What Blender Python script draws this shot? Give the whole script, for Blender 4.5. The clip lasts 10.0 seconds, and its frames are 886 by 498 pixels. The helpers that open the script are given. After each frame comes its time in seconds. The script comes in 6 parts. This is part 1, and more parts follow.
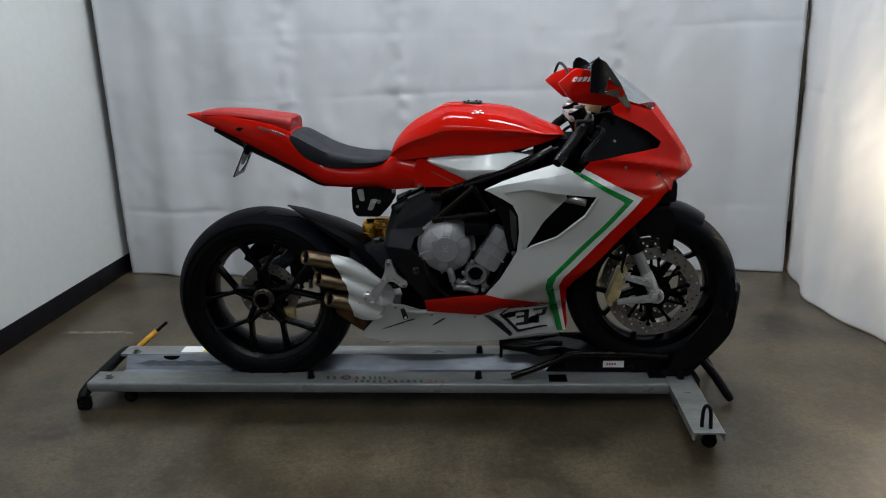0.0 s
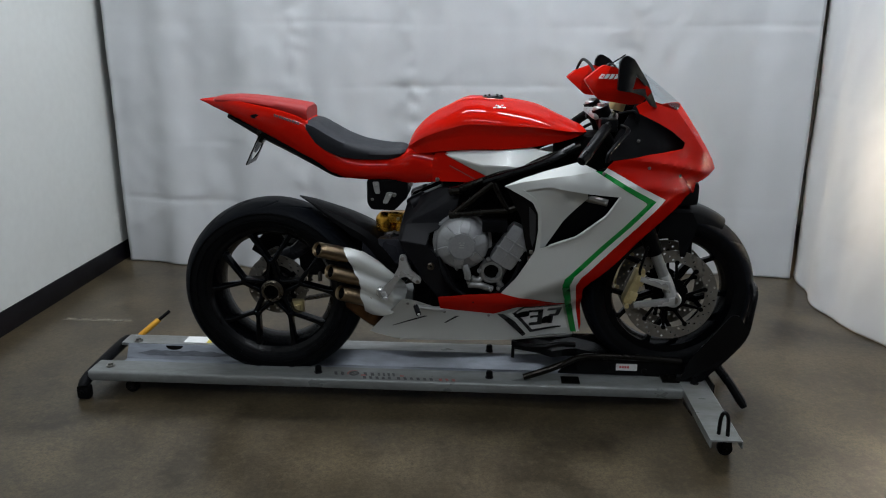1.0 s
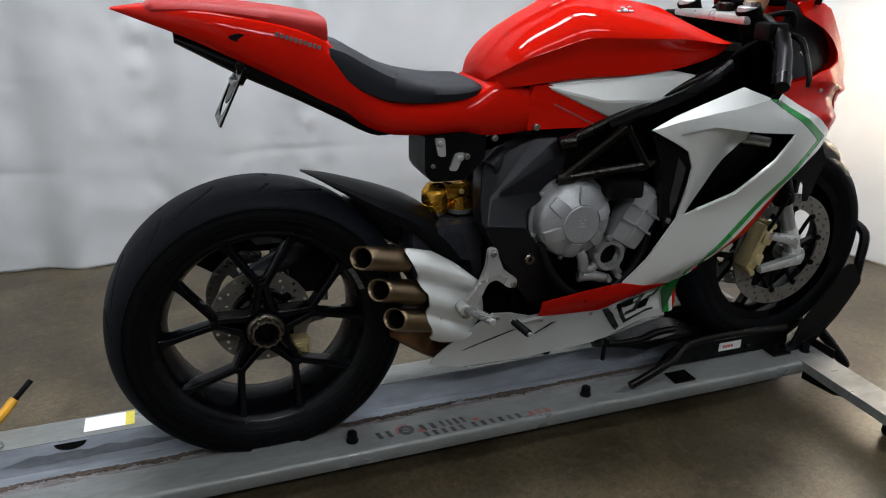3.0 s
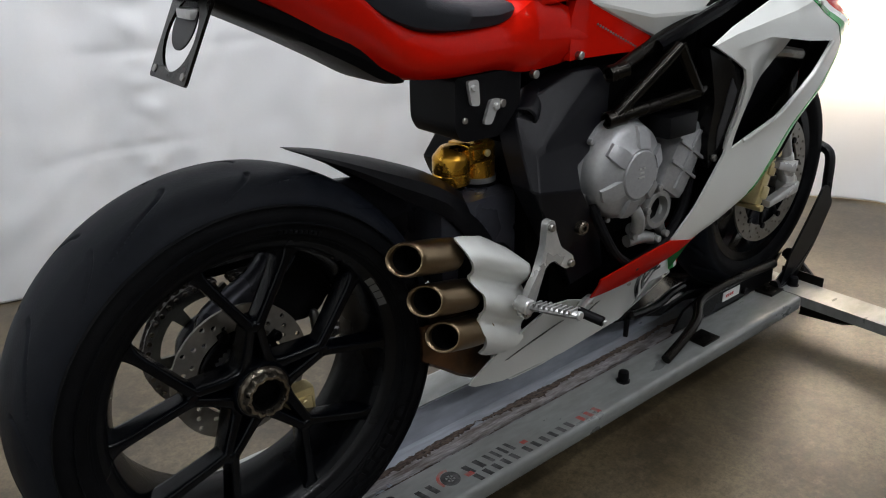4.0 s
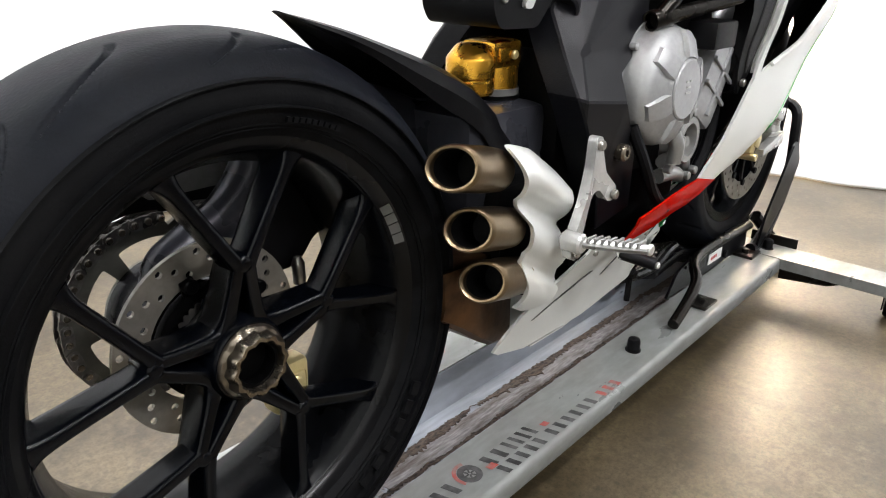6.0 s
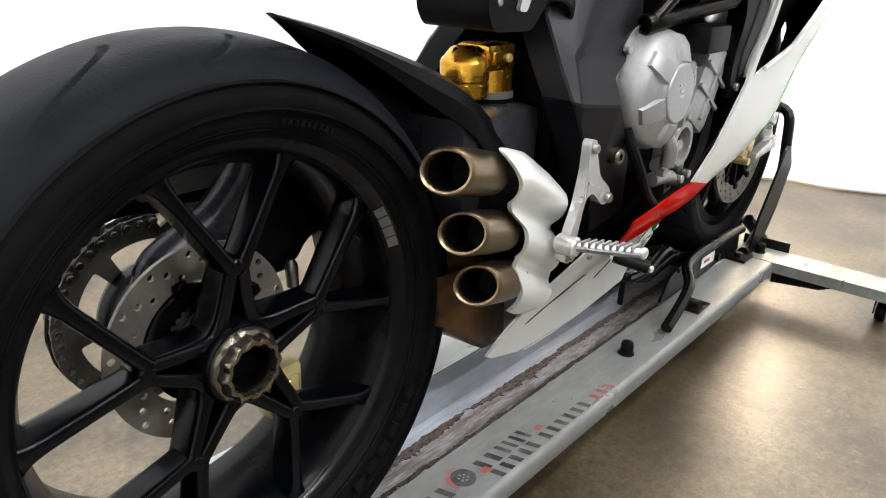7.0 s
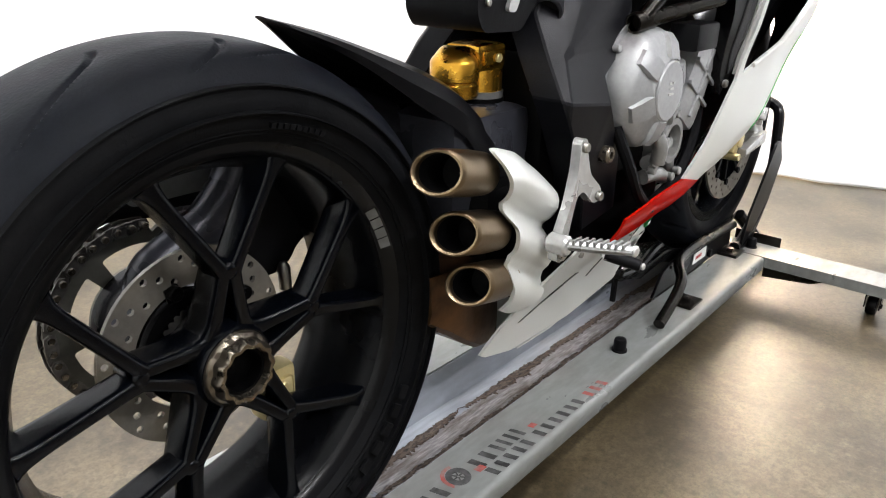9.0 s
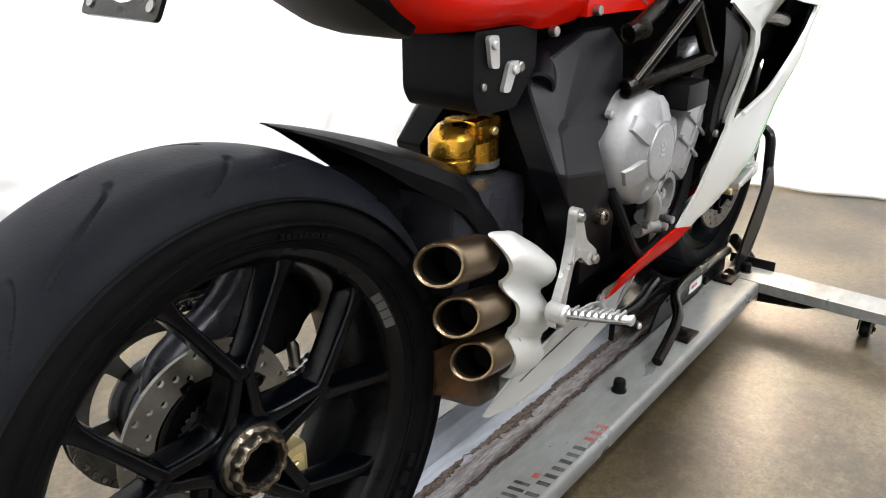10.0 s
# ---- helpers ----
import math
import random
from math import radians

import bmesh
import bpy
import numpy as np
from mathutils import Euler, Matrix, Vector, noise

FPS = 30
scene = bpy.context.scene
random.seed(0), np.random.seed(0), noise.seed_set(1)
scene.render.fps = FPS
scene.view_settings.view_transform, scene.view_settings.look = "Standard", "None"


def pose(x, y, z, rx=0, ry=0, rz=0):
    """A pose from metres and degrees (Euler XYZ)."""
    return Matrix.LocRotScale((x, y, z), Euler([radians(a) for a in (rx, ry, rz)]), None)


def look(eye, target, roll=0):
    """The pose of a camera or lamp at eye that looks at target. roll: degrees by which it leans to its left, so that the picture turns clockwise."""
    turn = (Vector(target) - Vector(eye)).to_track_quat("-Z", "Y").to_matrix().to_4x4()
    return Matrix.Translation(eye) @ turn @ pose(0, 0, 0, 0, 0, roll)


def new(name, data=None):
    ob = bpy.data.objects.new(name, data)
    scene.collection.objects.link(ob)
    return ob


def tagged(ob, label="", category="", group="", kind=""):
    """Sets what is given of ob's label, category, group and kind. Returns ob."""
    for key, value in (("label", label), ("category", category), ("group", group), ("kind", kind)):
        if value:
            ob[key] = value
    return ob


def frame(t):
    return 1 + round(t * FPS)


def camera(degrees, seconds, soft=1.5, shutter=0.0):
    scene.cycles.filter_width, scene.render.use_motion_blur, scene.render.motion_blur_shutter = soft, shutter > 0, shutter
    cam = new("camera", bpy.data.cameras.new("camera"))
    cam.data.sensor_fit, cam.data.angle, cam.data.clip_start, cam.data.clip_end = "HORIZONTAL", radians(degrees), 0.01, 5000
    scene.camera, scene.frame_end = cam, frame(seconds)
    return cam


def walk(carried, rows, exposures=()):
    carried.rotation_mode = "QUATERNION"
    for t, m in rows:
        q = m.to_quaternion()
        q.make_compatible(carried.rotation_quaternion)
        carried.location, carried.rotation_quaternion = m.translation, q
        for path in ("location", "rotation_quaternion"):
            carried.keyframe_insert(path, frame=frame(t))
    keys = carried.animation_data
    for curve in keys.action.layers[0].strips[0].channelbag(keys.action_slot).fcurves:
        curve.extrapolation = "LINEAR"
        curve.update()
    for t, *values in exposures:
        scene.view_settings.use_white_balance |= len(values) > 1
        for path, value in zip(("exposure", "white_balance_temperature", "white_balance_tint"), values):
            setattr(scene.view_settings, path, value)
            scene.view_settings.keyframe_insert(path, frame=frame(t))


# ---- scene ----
cam = camera(61.1, 10.0, soft=1.1)
PATH = [
    (0, (0.843, -2.603, 1.286), (0.704, -0.684, 0.738), -1.7),
    (0.5, (0.839, -2.588, 1.279), (0.695, -0.671, 0.727), -1.0),
    (1, (0.751, -2.558, 1.275), (0.641, -0.641, 0.715), 0.3),
    (1.5, (0.67, -2.451, 1.233), (0.559, -0.567, 0.572), 0.7),
    (2, (0.486, -2.189, 1.214), (0.226, -0.318, 0.557), -1.1),
    (2.5, (0.11, -1.901, 1.195), (0.224, -0.023, 0.517), 2.6),
    (2.7, (-0.01, -1.762, 1.19), (0.356, 0.069, 0.476), 1.7),
    (3.8, (-0.335, -1.061, 1.031), (0.71, 0.462, 0.262), 0.1),
    (4, (-0.37, -0.968, 1.0), (0.773, 0.472, 0.213), -1.2),
    (4.5, (-0.368, -0.783, 0.925), (0.835, 0.591, 0.109), -1.3),
    (5, (-0.395, -0.685, 0.822), (0.923, 0.615, 0.066), -1.3),
    (5.5, (-0.396, -0.658, 0.783), (0.97, 0.576, 0.001), 0.2),
    (6, (-0.387, -0.654, 0.779), (1.029, 0.547, 0.035), 1.7),
    (7.5, (-0.386, -0.651, 0.778), (1.047, 0.533, 0.04), 2.0),
    (8, (-0.385, -0.651, 0.779), (1.051, 0.528, 0.037), 2.0),
    (8.5, (-0.386, -0.654, 0.779), (1.051, 0.523, 0.038), 1.8),
    (9, (-0.386, -0.654, 0.783), (1.053, 0.52, 0.041), 1.5),
    (9.5, (-0.387, -0.647, 0.797), (1.059, 0.515, 0.05), 1.0),
    (10, (-0.382, -0.643, 0.893), (1.054, 0.522, 0.131), -0.0),
]
walk(cam, [(t, look(eye, target, roll)) for t, eye, target, roll in PATH],
     exposures=[(0.0, 0.24, 6150, 10), (1.0, 0.28, 6150, 10), (1.5, 0.30, 6200, 10), (2.0, 0.56, 6250, 10), (2.7, 0.75, 6300, 11), (3.8, 0.97, 6450, 13), (4.5, 1.22, 6500, 13), (5.0, 1.6, 6550, 13), (5.5, 2.32, 6700, 14), (6.2, 2.42, 6750, 14), (10.0, 2.40, 6700, 14)])

# ---- light: ceiling fixtures of the workshop ----
world = bpy.data.worlds.new("world")
scene.world = world
world.use_nodes = True
world.node_tree.nodes["Background"].inputs[0].default_value = (0.9, 0.95, 1.0, 1)
world.node_tree.nodes["Background"].inputs[1].default_value = 0.003


def area_lamp(name, eye, target, sx, sy, power, color):
    data = bpy.data.lights.new(name, "AREA")
    data.shape, data.size, data.size_y, data.energy, data.color = "RECTANGLE", sx, sy, power, color
    ob = new(name, data)
    ob.matrix_world = look(eye, target)
    return ob


COOL, WARM = (0.93, 0.97, 1.0), (1.0, 0.80, 0.54)
LAMPS = [(0.05, 0.45, 3.6, 38), (1.4, 0.45, 3.6, 43), (-0.1, -1.5, 3.6, 5), (1.3, -1.5, 3.6, 5), (0.0, -4.0, 3.6, 23), (1.0, -4.0, 3.6, 21)]
for lx, ly, lz, power in LAMPS:
    area_lamp("tube_light", (lx, ly, lz - 0.07), (lx, ly, 0), 1.2, 0.25, power, COOL)
# a warm work light stands behind the side curtain and shines through it
area_lamp("work_light", (2.74, 0.20, 0.80), (1.5, 0.17, 0.79), 0.16, 0.16, 105, WARM)


# ---- small mesh tools ----
def part(name, bm, material, parent=None, label="", sharp=32):
    me = bpy.data.meshes.new(name)
    bm.normal_update()
    bm.to_mesh(me)
    bm.free()
    me.materials.append(material)
    me.shade_smooth()
    me.set_sharp_from_angle(angle=radians(sharp))
    ob = new(name, me)
    ob.parent = parent
    if label:
        ob["label"] = label
    return ob


def thing(name, label, category, x=0, y=0, z=0, group="", kind=""):
    ob = new(name)
    ob.empty_display_size = 0.1
    ob.location = (x, y, z)
    return tagged(ob, label, category, group, kind)


def B():
    return bmesh.new()


def box(bm, x0, x1, y0, y1, z0, z1, bevel=0.0, m=None):
    r = bmesh.ops.create_cube(bm, size=1)
    vs = r["verts"]
    for v in vs:
        v.co = Vector(((x0 + x1) / 2 + v.co.x * (x1 - x0), (y0 + y1) / 2 + v.co.y * (y1 - y0), (z0 + z1) / 2 + v.co.z * (z1 - z0)))
    if bevel:
        es = list({e for v in vs for e in v.link_edges})
        r = bmesh.ops.bevel(bm, geom=es, offset=bevel, segments=2, affect="EDGES", profile=0.6)
        vs = list({v for f in r["faces"] for v in f.verts} | {v for v in vs if v.is_valid})
    if m is not None:
        bmesh.ops.transform(bm, matrix=m, verts=[v for v in vs if v.is_valid])
    return bm


def ring_loft(bm, rings, cap=True, closed=False):
    rows = [[bm.verts.new(p) for p in ring] for ring in rings]
    n = len(rows[0])
    pairs = list(zip(rows, rows[1:])) + ([(rows[-1], rows[0])] if closed else [])
    for a, b in pairs:
        for i in range(n):
            bm.faces.new((a[i], a[(i + 1) % n], b[(i + 1) % n], b[i]))
    if cap and not closed:
        bm.faces.new(rows[0][::-1])
        bm.faces.new(rows[-1])
    bmesh.ops.recalc_face_normals(bm, faces=bm.faces[:])
    return bm


def smooth_path(pts, n):
    """Points along a smooth curve through pts."""
    pts = [Vector(p) for p in pts]
    out = []
    for i in range(len(pts) - 1):
        p0, p1, p2, p3 = pts[max(i - 1, 0)], pts[i], pts[i + 1], pts[min(i + 2, len(pts) - 1)]
        for k in range(n):
            t = k / n
            out.append(0.5 * (2 * p1 + (p2 - p0) * t + (2 * p0 - 5 * p1 + 4 * p2 - p3) * t * t + (3 * p1 - p0 - 3 * p2 + p3) * t ** 3))
    return out + [pts[-1]]


def tube(bm, pts, r, seg=10, n=0, flat=1.0):
    """A round bar along pts; r is one radius or one for each point."""
    pts = [Vector(p) for p in pts]
    rs = list(r) if isinstance(r, (list, tuple)) else [r] * len(pts)
    if n:
        old = len(pts) - 1
        pts = smooth_path(pts, n)
        rs = [rs[min(int(k / n), old - 1)] * (1 - (k / n - min(int(k / n), old - 1))) + rs[min(int(k / n), old - 1) + 1] * (k / n - min(int(k / n), old - 1)) for k in range(len(pts))]
    side = None
    rings = []
    for i, p in enumerate(pts):
        d = (pts[min(i + 1, len(pts) - 1)] - pts[max(i - 1, 0)]).normalized()
        if side is None:
            side = d.cross(Vector((0, 0, 1)) if abs(d.z) < 0.9 else Vector((0, 1, 0))).normalized()
        else:
            side = (side - d * side.dot(d)).normalized()
        up = side.cross(d)
        rings.append([p + rs[i] * (math.cos(a) * side + flat * math.sin(a) * up) for a in (2 * math.pi * k / seg for k in range(seg))])
    return ring_loft(bm, rings)


def revolve(bm, profile, c, axis="y", seg=64, closed=True):
    """A ring turned round an axis through c; the profile holds (radius, place along the axis)."""
    rings = []
    for k in range(seg):
        a = 2 * math.pi * k / seg
        ring = []
        for r, h in profile:
            u, v = r * math.cos(a), r * math.sin(a)
            ring.append(Vector(c) + Vector({"y": (u, h, v), "x": (h, u, v), "z": (u, v, h)}[axis]))
        rings.append(ring)
    n = len(profile)
    rows = [[bm.verts.new(p) for p in ring] for ring in rings]
    for a, b in zip(rows, rows[1:] + rows[:1]):
        for i in range(n if closed else n - 1):
            bm.faces.new((a[i], a[(i + 1) % n], b[(i + 1) % n], b[i]))
    bmesh.ops.recalc_face_normals(bm, faces=bm.faces[:])
    return bm


def disk(bm, c, r, h, axis="y", seg=32, bevel=0.0):
    """A solid round plate centred on c, h thick."""
    b = min(bevel, h / 2.1)
    prof = [(0.0005, -h / 2), (r - b, -h / 2), (r, -h / 2 + b), (r, h / 2 - b), (r - b, h / 2), (0.0005, h / 2)]
    return revolve(bm, prof, c, axis, seg)


def bolt(bm, c, r=0.006, h=0.006):
    return disk(bm, c, r, h, "y", 12, 0.0015)


def curve_through(xs, ys):
    """A smooth function through points, with no overshoot."""
    xs, ys = list(xs), list(ys)
    d = [(ys[i + 1] - ys[i]) / (xs[i + 1] - xs[i]) for i in range(len(xs) - 1)]
    m = [d[0]] + [0 if a * b <= 0 else 2 * a * b / (a + b) for a, b in zip(d, d[1:])] + [d[-1]]

    def f(x):
        if x <= xs[0]:
            return ys[0]
        if x >= xs[-1]:
            return ys[-1]
        i = max(k for k in range(len(xs) - 1) if xs[k] <= x)
        h = xs[i + 1] - xs[i]
        t = (x - xs[i]) / h
        return (2 * t ** 3 - 3 * t * t + 1) * ys[i] + (t ** 3 - 2 * t * t + t) * h * m[i] + (3 * t * t - 2 * t ** 3) * ys[i + 1] + (t ** 3 - t * t) * h * m[i + 1]

    return f


def inside(p, poly):
    x, y, odd = p[0], p[1], False
    for (ax, ay), (bx, by) in zip(poly, poly[1:] + poly[:1]):
        if (ay > y) != (by > y) and x < (bx - ax) * (y - ay) / (by - ay) + ax:
            odd = not odd
    return odd


def densify(poly, step):
    out = []
    for a, b in zip(poly, poly[1:] + poly[:1]):
        a, b = Vector(a), Vector(b)
        n = max(1, round((b - a).length / step))
        out += [tuple(a.lerp(b, k / n)) for k in range(n)]
    return out


def rounded(poly, r, n=4):
    """The outline with its corners rounded."""
    out = []
    for i, p in enumerate(poly):
        p, a, b = Vector(p), Vector(poly[i - 1]), Vector(poly[(i + 1) % len(poly)])
        u, v = a - p, b - p
        s = min(r, u.length * 0.45, v.length * 0.45)
        q0, q1 = p + u.normalized() * s, p + v.normalized() * s
        out += [tuple(q0 * (1 - t) ** 2 + p * 2 * t * (1 - t) + q1 * t * t) for t in (k / n for k in range(n + 1))]
    return out


def panel(bm, poly, f, thick=0.004, step=0.02, holes=(), side=-1):
    """A shell over an outline in x and z, at y = side * f(x, z), thickened towards the middle."""
    loops = [densify([tuple(p) for p in q], step) for q in (poly, *holes)]
    pts, edges = [], []
    for loop in loops:
        k = len(pts)
        pts += loop
        edges += [(k + i, k + (i + 1) % len(loop)) for i in range(len(loop))]
    xs, zs = [p[0] for p in loops[0]], [p[1] for p in loops[0]]
    nx, nz = int((max(xs) - min(xs)) / step), int((max(zs) - min(zs)) / step)
    rim = [Vector(p) for p in pts]
    for i in range(1, nx + 1):
        for j in range(1, nz + 1):
            p = (min(xs) + (i - 0.5 + 0.25 * (j % 2)) * step, min(zs) + (j - 0.5) * step)
            if inside(p, loops[0]) and not any(inside(p, h) for h in loops[1:]) and min((Vector(p) - q).length_squared for q in rim) > (0.45 * step) ** 2:
                pts.append(p)
    from mathutils.geometry import delaunay_2d_cdt
    vs, _, fs, *_ = delaunay_2d_cdt([Vector(p) for p in pts], edges, [], 0, 1e-6)
    keep = []
    for t in fs:
        c = sum((vs[i] for i in t), Vector((0, 0))) / 3
        if inside(c, loops[0]) and not any(inside(c, h) for h in loops[1:]):
            keep.append(t)
    outer = [bm.verts.new((v.x, side * f(v.x, v.y), v.y)) for v in vs]
    inner = [bm.verts.new((v.x, side * (f(v.x, v.y) - thick), v.y)) for v in vs]
    seen = {}
    for t in keep:
        for a, b in zip(t, (*t[1:], t[0])):
            seen[(a, b)] = seen.get((a, b), 0) + 1
        bm.faces.new([outer[i] for i in t])
        bm.faces.new([inner[i] for i in t][::-1])
    for a, b in list(seen):
        if (b, a) not in seen:
            bm.faces.new((outer[b], outer[a], inner[a], inner[b]))
    bmesh.ops.delete(bm, geom=[v for v in bm.verts if not v.link_faces], context="VERTS")
    bmesh.ops.recalc_face_normals(bm, faces=bm.faces[:])
    return bm


def flat(y):
    return lambda x, z: y


def circle(c, r, n=10, turn=0.0):
    return [(c[0] + r * math.cos(2 * math.pi * k / n + turn), c[1] + r * math.sin(2 * math.pi * k / n + turn)) for k in range(n)]


# ---- materials ----
def material(name, color, rough=0.5, metal=0.0, vary=0.12, scale=30.0, bump=0.0, bump_scale=200.0, stain=None, stain_scale=3.0, stain_amount=0.3,
             coat=0.0, rough_vary=0.12, spec=0.5, stretch=(1, 1, 1), flakes=0.0):
    """A surface with grain and larger stains in its colour, its gloss and its relief."""
    m = bpy.data.materials.new(name)
    m.use_nodes = True
    nt = m.node_tree
    ns, ln = nt.nodes, nt.links
    bsdf = ns["Principled BSDF"]
    co = ns.new("ShaderNodeTexCoord")
    mp = ns.new("ShaderNodeMapping")
    mp.inputs["Scale"].default_value = stretch
    ln.new(co.outputs["Object"], mp.inputs[0])
    fine = ns.new("ShaderNodeTexNoise")
    fine.inputs["Scale"].default_value, fine.inputs["Detail"].default_value = scale, 6
    big = ns.new("ShaderNodeTexNoise")
    big.inputs["Scale"].default_value, big.inputs["Detail"].default_value, big.inputs["Roughness"].default_value = stain_scale, 5, 0.6
    for n in (fine, big):
        ln.new(mp.outputs[0], n.inputs["Vector"])
    ramp = ns.new("ShaderNodeMapRange")
    ramp.inputs[1].default_value, ramp.inputs[2].default_value, ramp.inputs[3].default_value, ramp.inputs[4].default_value = 0.3, 0.7, 1 - vary, 1 + vary
    ln.new(fine.outputs[0], ramp.inputs[0])
    mul = ns.new("ShaderNodeVectorMath")
    mul.operation = "SCALE"
    mul.inputs[0].default_value = color
    ln.new(ramp.outputs[0], mul.inputs["Scale"])
    mix = ns.new("ShaderNodeMix")
    mix.data_type = "RGBA"
    amount = ns.new("ShaderNodeMapRange")
    amount.inputs[1].default_value, amount.inputs[2].default_value, amount.inputs[3].default_value, amount.inputs[4].default_value = 0.42, 0.68, 0, stain_amount
    ln.new(big.outputs[0], amount.inputs[0])
    ln.new(amount.outputs[0], mix.inputs[0])
    ln.new(mul.outputs[0], mix.inputs[6])
    mix.inputs[7].default_value = (*(stain or [c * 0.7 for c in color]), 1)
    ln.new(mix.outputs[2], bsdf.inputs["Base Color"])
    rr = ns.new("ShaderNodeMapRange")
    rr.inputs[1].default_value, rr.inputs[2].default_value = 0.3, 0.7
    rr.inputs[3].default_value, rr.inputs[4].default_value = max(0.02, rough - rough_vary), min(1, rough + rough_vary)
    ln.new(big.outputs[0], rr.inputs[0])
    ln.new(rr.outputs[0], bsdf.inputs["Roughness"])
    bsdf.inputs["Metallic"].default_value = metal
    bsdf.inputs["Specular IOR Level"].default_value = spec
    bsdf.inputs["Coat Weight"].default_value = coat
    bsdf.inputs["Coat Roughness"].default_value = 0.04
    if bump:
        grain = ns.new("ShaderNodeTexNoise")
        grain.inputs["Scale"].default_value, grain.inputs["Detail"].default_value = bump_scale, 3
        ln.new(mp.outputs[0], grain.inputs["Vector"])
        bp = ns.new("ShaderNodeBump")
        bp.inputs["Strength"].default_value, bp.inputs["Distance"].default_value = bump, 0.002
        ln.new(grain.outputs[0], bp.inputs["Height"])
        ln.new(bp.outputs[0], bsdf.inputs["Normal"])
    return m


RED = material("red_paint", (0.43, 0.0065, 0.002), 0.35, 0, 0.03, 200, 0.0, stain=(0.40, 0.006, 0.002), stain_amount=0.3, coat=0.3, rough_vary=0.05, spec=0.0)
RED_VINYL = material("red_vinyl", (0.29, 0.009, 0.007), 0.5, 0, 0.05, 150, 0.15, 600, stain=(0.32, 0.010, 0.008), spec=0.25)
SILVER = material("silver_paint", (0.62, 0.63, 0.605), 0.36, 0.35, 0.05, 900, 0.0, 900, stain=(0.56, 0.57, 0.545), stain_amount=0.4, coat=0.22, rough_vary=0.05)
WHITE = material("white_decal", (0.78, 0.78, 0.76), 0.3, 0, 0.03, 60, coat=0.5)
GREEN = material("green_decal", (0.0, 0.24, 0.03), 0.3, 0, 0.05, 60, coat=0.5)
RED_DECAL = material("red_decal", (0.5, 0.02, 0.015), 0.3, 0, 0.05, 60, coat=0.5)
DECAL_BLACK = material("black_decal", (0.012, 0.012, 0.013), 0.3, 0, 0.1, 60, coat=0.4)
BLACK = material("black_plastic", (0.0030, 0.0030, 0.0036), 0.42, 0, 0.2, 80, 0.12, 500, stain=(0.0045, 0.0045, 0.005), stain_amount=0.4, spec=0.08)
GLOSS = material("black_paint", (0.0022, 0.0022, 0.0026), 0.28, 0, 0.2, 60, 0.03, 300, stain=(0.003, 0.003, 0.0035), coat=0.05, spec=0.15)
RIM = material("satin_black_rim", (0.0007, 0.0010, 0.0018), 0.22, 0.0, 0.2, 60, 0.04, 500, stain=(0.0009, 0.0012, 0.0020), spec=0.16, rough_vary=0.04)
RUBBER = material("tyre_sidewall", (0.0036, 0.0038, 0.0044), 0.50, 0, 0.30, 60, 0.18, 350, stain=(0.0056, 0.0055, 0.0056), stain_scale=5, stain_amount=0.6, spec=0.05)
# scrubbed rubber; the cool sheen from above is put into its bluer colour
TREAD = material("scrubbed_tread_with_sheen", (0.0040, 0.0050, 0.0075), 0.52, 0, 0.25, 45, 0.20, 300, stain=(0.0076, 0.0082, 0.0098), stain_scale=7, stain_amount=0.7, spec=0.07)
SEAT = material("seat_vinyl", (0.009, 0.010, 0.013), 0.55, 0, 0.12, 120, 0.3, 700, stain=(0.014, 0.015, 0.019), spec=0.2)
CAST = material("grey_casting", (0.33, 0.335, 0.34), 0.40, 0.55, 0.08, 150, 0.12, 500, stain=(0.22, 0.22, 0.22), stain_amount=0.4)
ALU = material("bright_aluminium", (0.44, 0.44, 0.43), 0.32, 0.55, 0.08, 120, 0.06, 400, stain=(0.5, 0.5, 0.49))
SATIN = material("satin_aluminium", (0.23, 0.23, 0.225), 0.36, 0.5, 0.08, 120, 0.06, 400, stain=(0.18, 0.18, 0.175))
STEEL = material("steel", (0.32, 0.31, 0.29), 0.34, 1.0, 0.15, 90, 0.06, 300, stain=(0.2, 0.18, 0.15), stain_scale=12)
NUT = material("browned_steel", (0.19, 0.165, 0.132), 0.28, 0.95, 0.15, 90, 0.06, 300, stain=(0.10, 0.08, 0.06), stain_scale=25, stain_amount=0.7, rough_vary=0.06)
TITAN = material("bronzed_steel", (0.21, 0.155, 0.095), 0.33, 1.0, 0.06, 60, 0.05, 400, stain=(0.17, 0.115, 0.065), stain_scale=7, stain_amount=0.5, rough_vary=0.05)
FRAME = material("frame_paint", (0.020, 0.018, 0.0155), 0.27, 0.9, 0.15, 60, 0.06, 300)
DGREY = material("dark_grey_casting", (0.0055, 0.0056, 0.0072), 0.33, 0.15, 0.45, 500, 0.15, 700, stain=(0.007, 0.007, 0.009), spec=0.20, rough_vary=0.04)
SWING = material("blue_grey_casting", (0.028, 0.029, 0.036), 0.34, 0.3, 0.15, 120, 0.15, 500, stain=(0.012, 0.012, 0.016), spec=0.3)
GOLD = material("gold_anodised", (0.55, 0.29, 0.035), 0.27, 0.95, 0.08, 80, 0.03, 300, stain=(0.4, 0.18, 0.02), stain_scale=15)
BRASS = material("pale_gold_caliper", (0.52, 0.43, 0.22), 0.4, 0.6, 0.1, 80, 0.06, 300)
DISC = material("brake_disc_steel", (0.18, 0.168, 0.145), 0.40, 0.5, 0.12, 120, 0.08, 300, stain=(0.13, 0.11, 0.085), stain_scale=18, stain_amount=0.5)
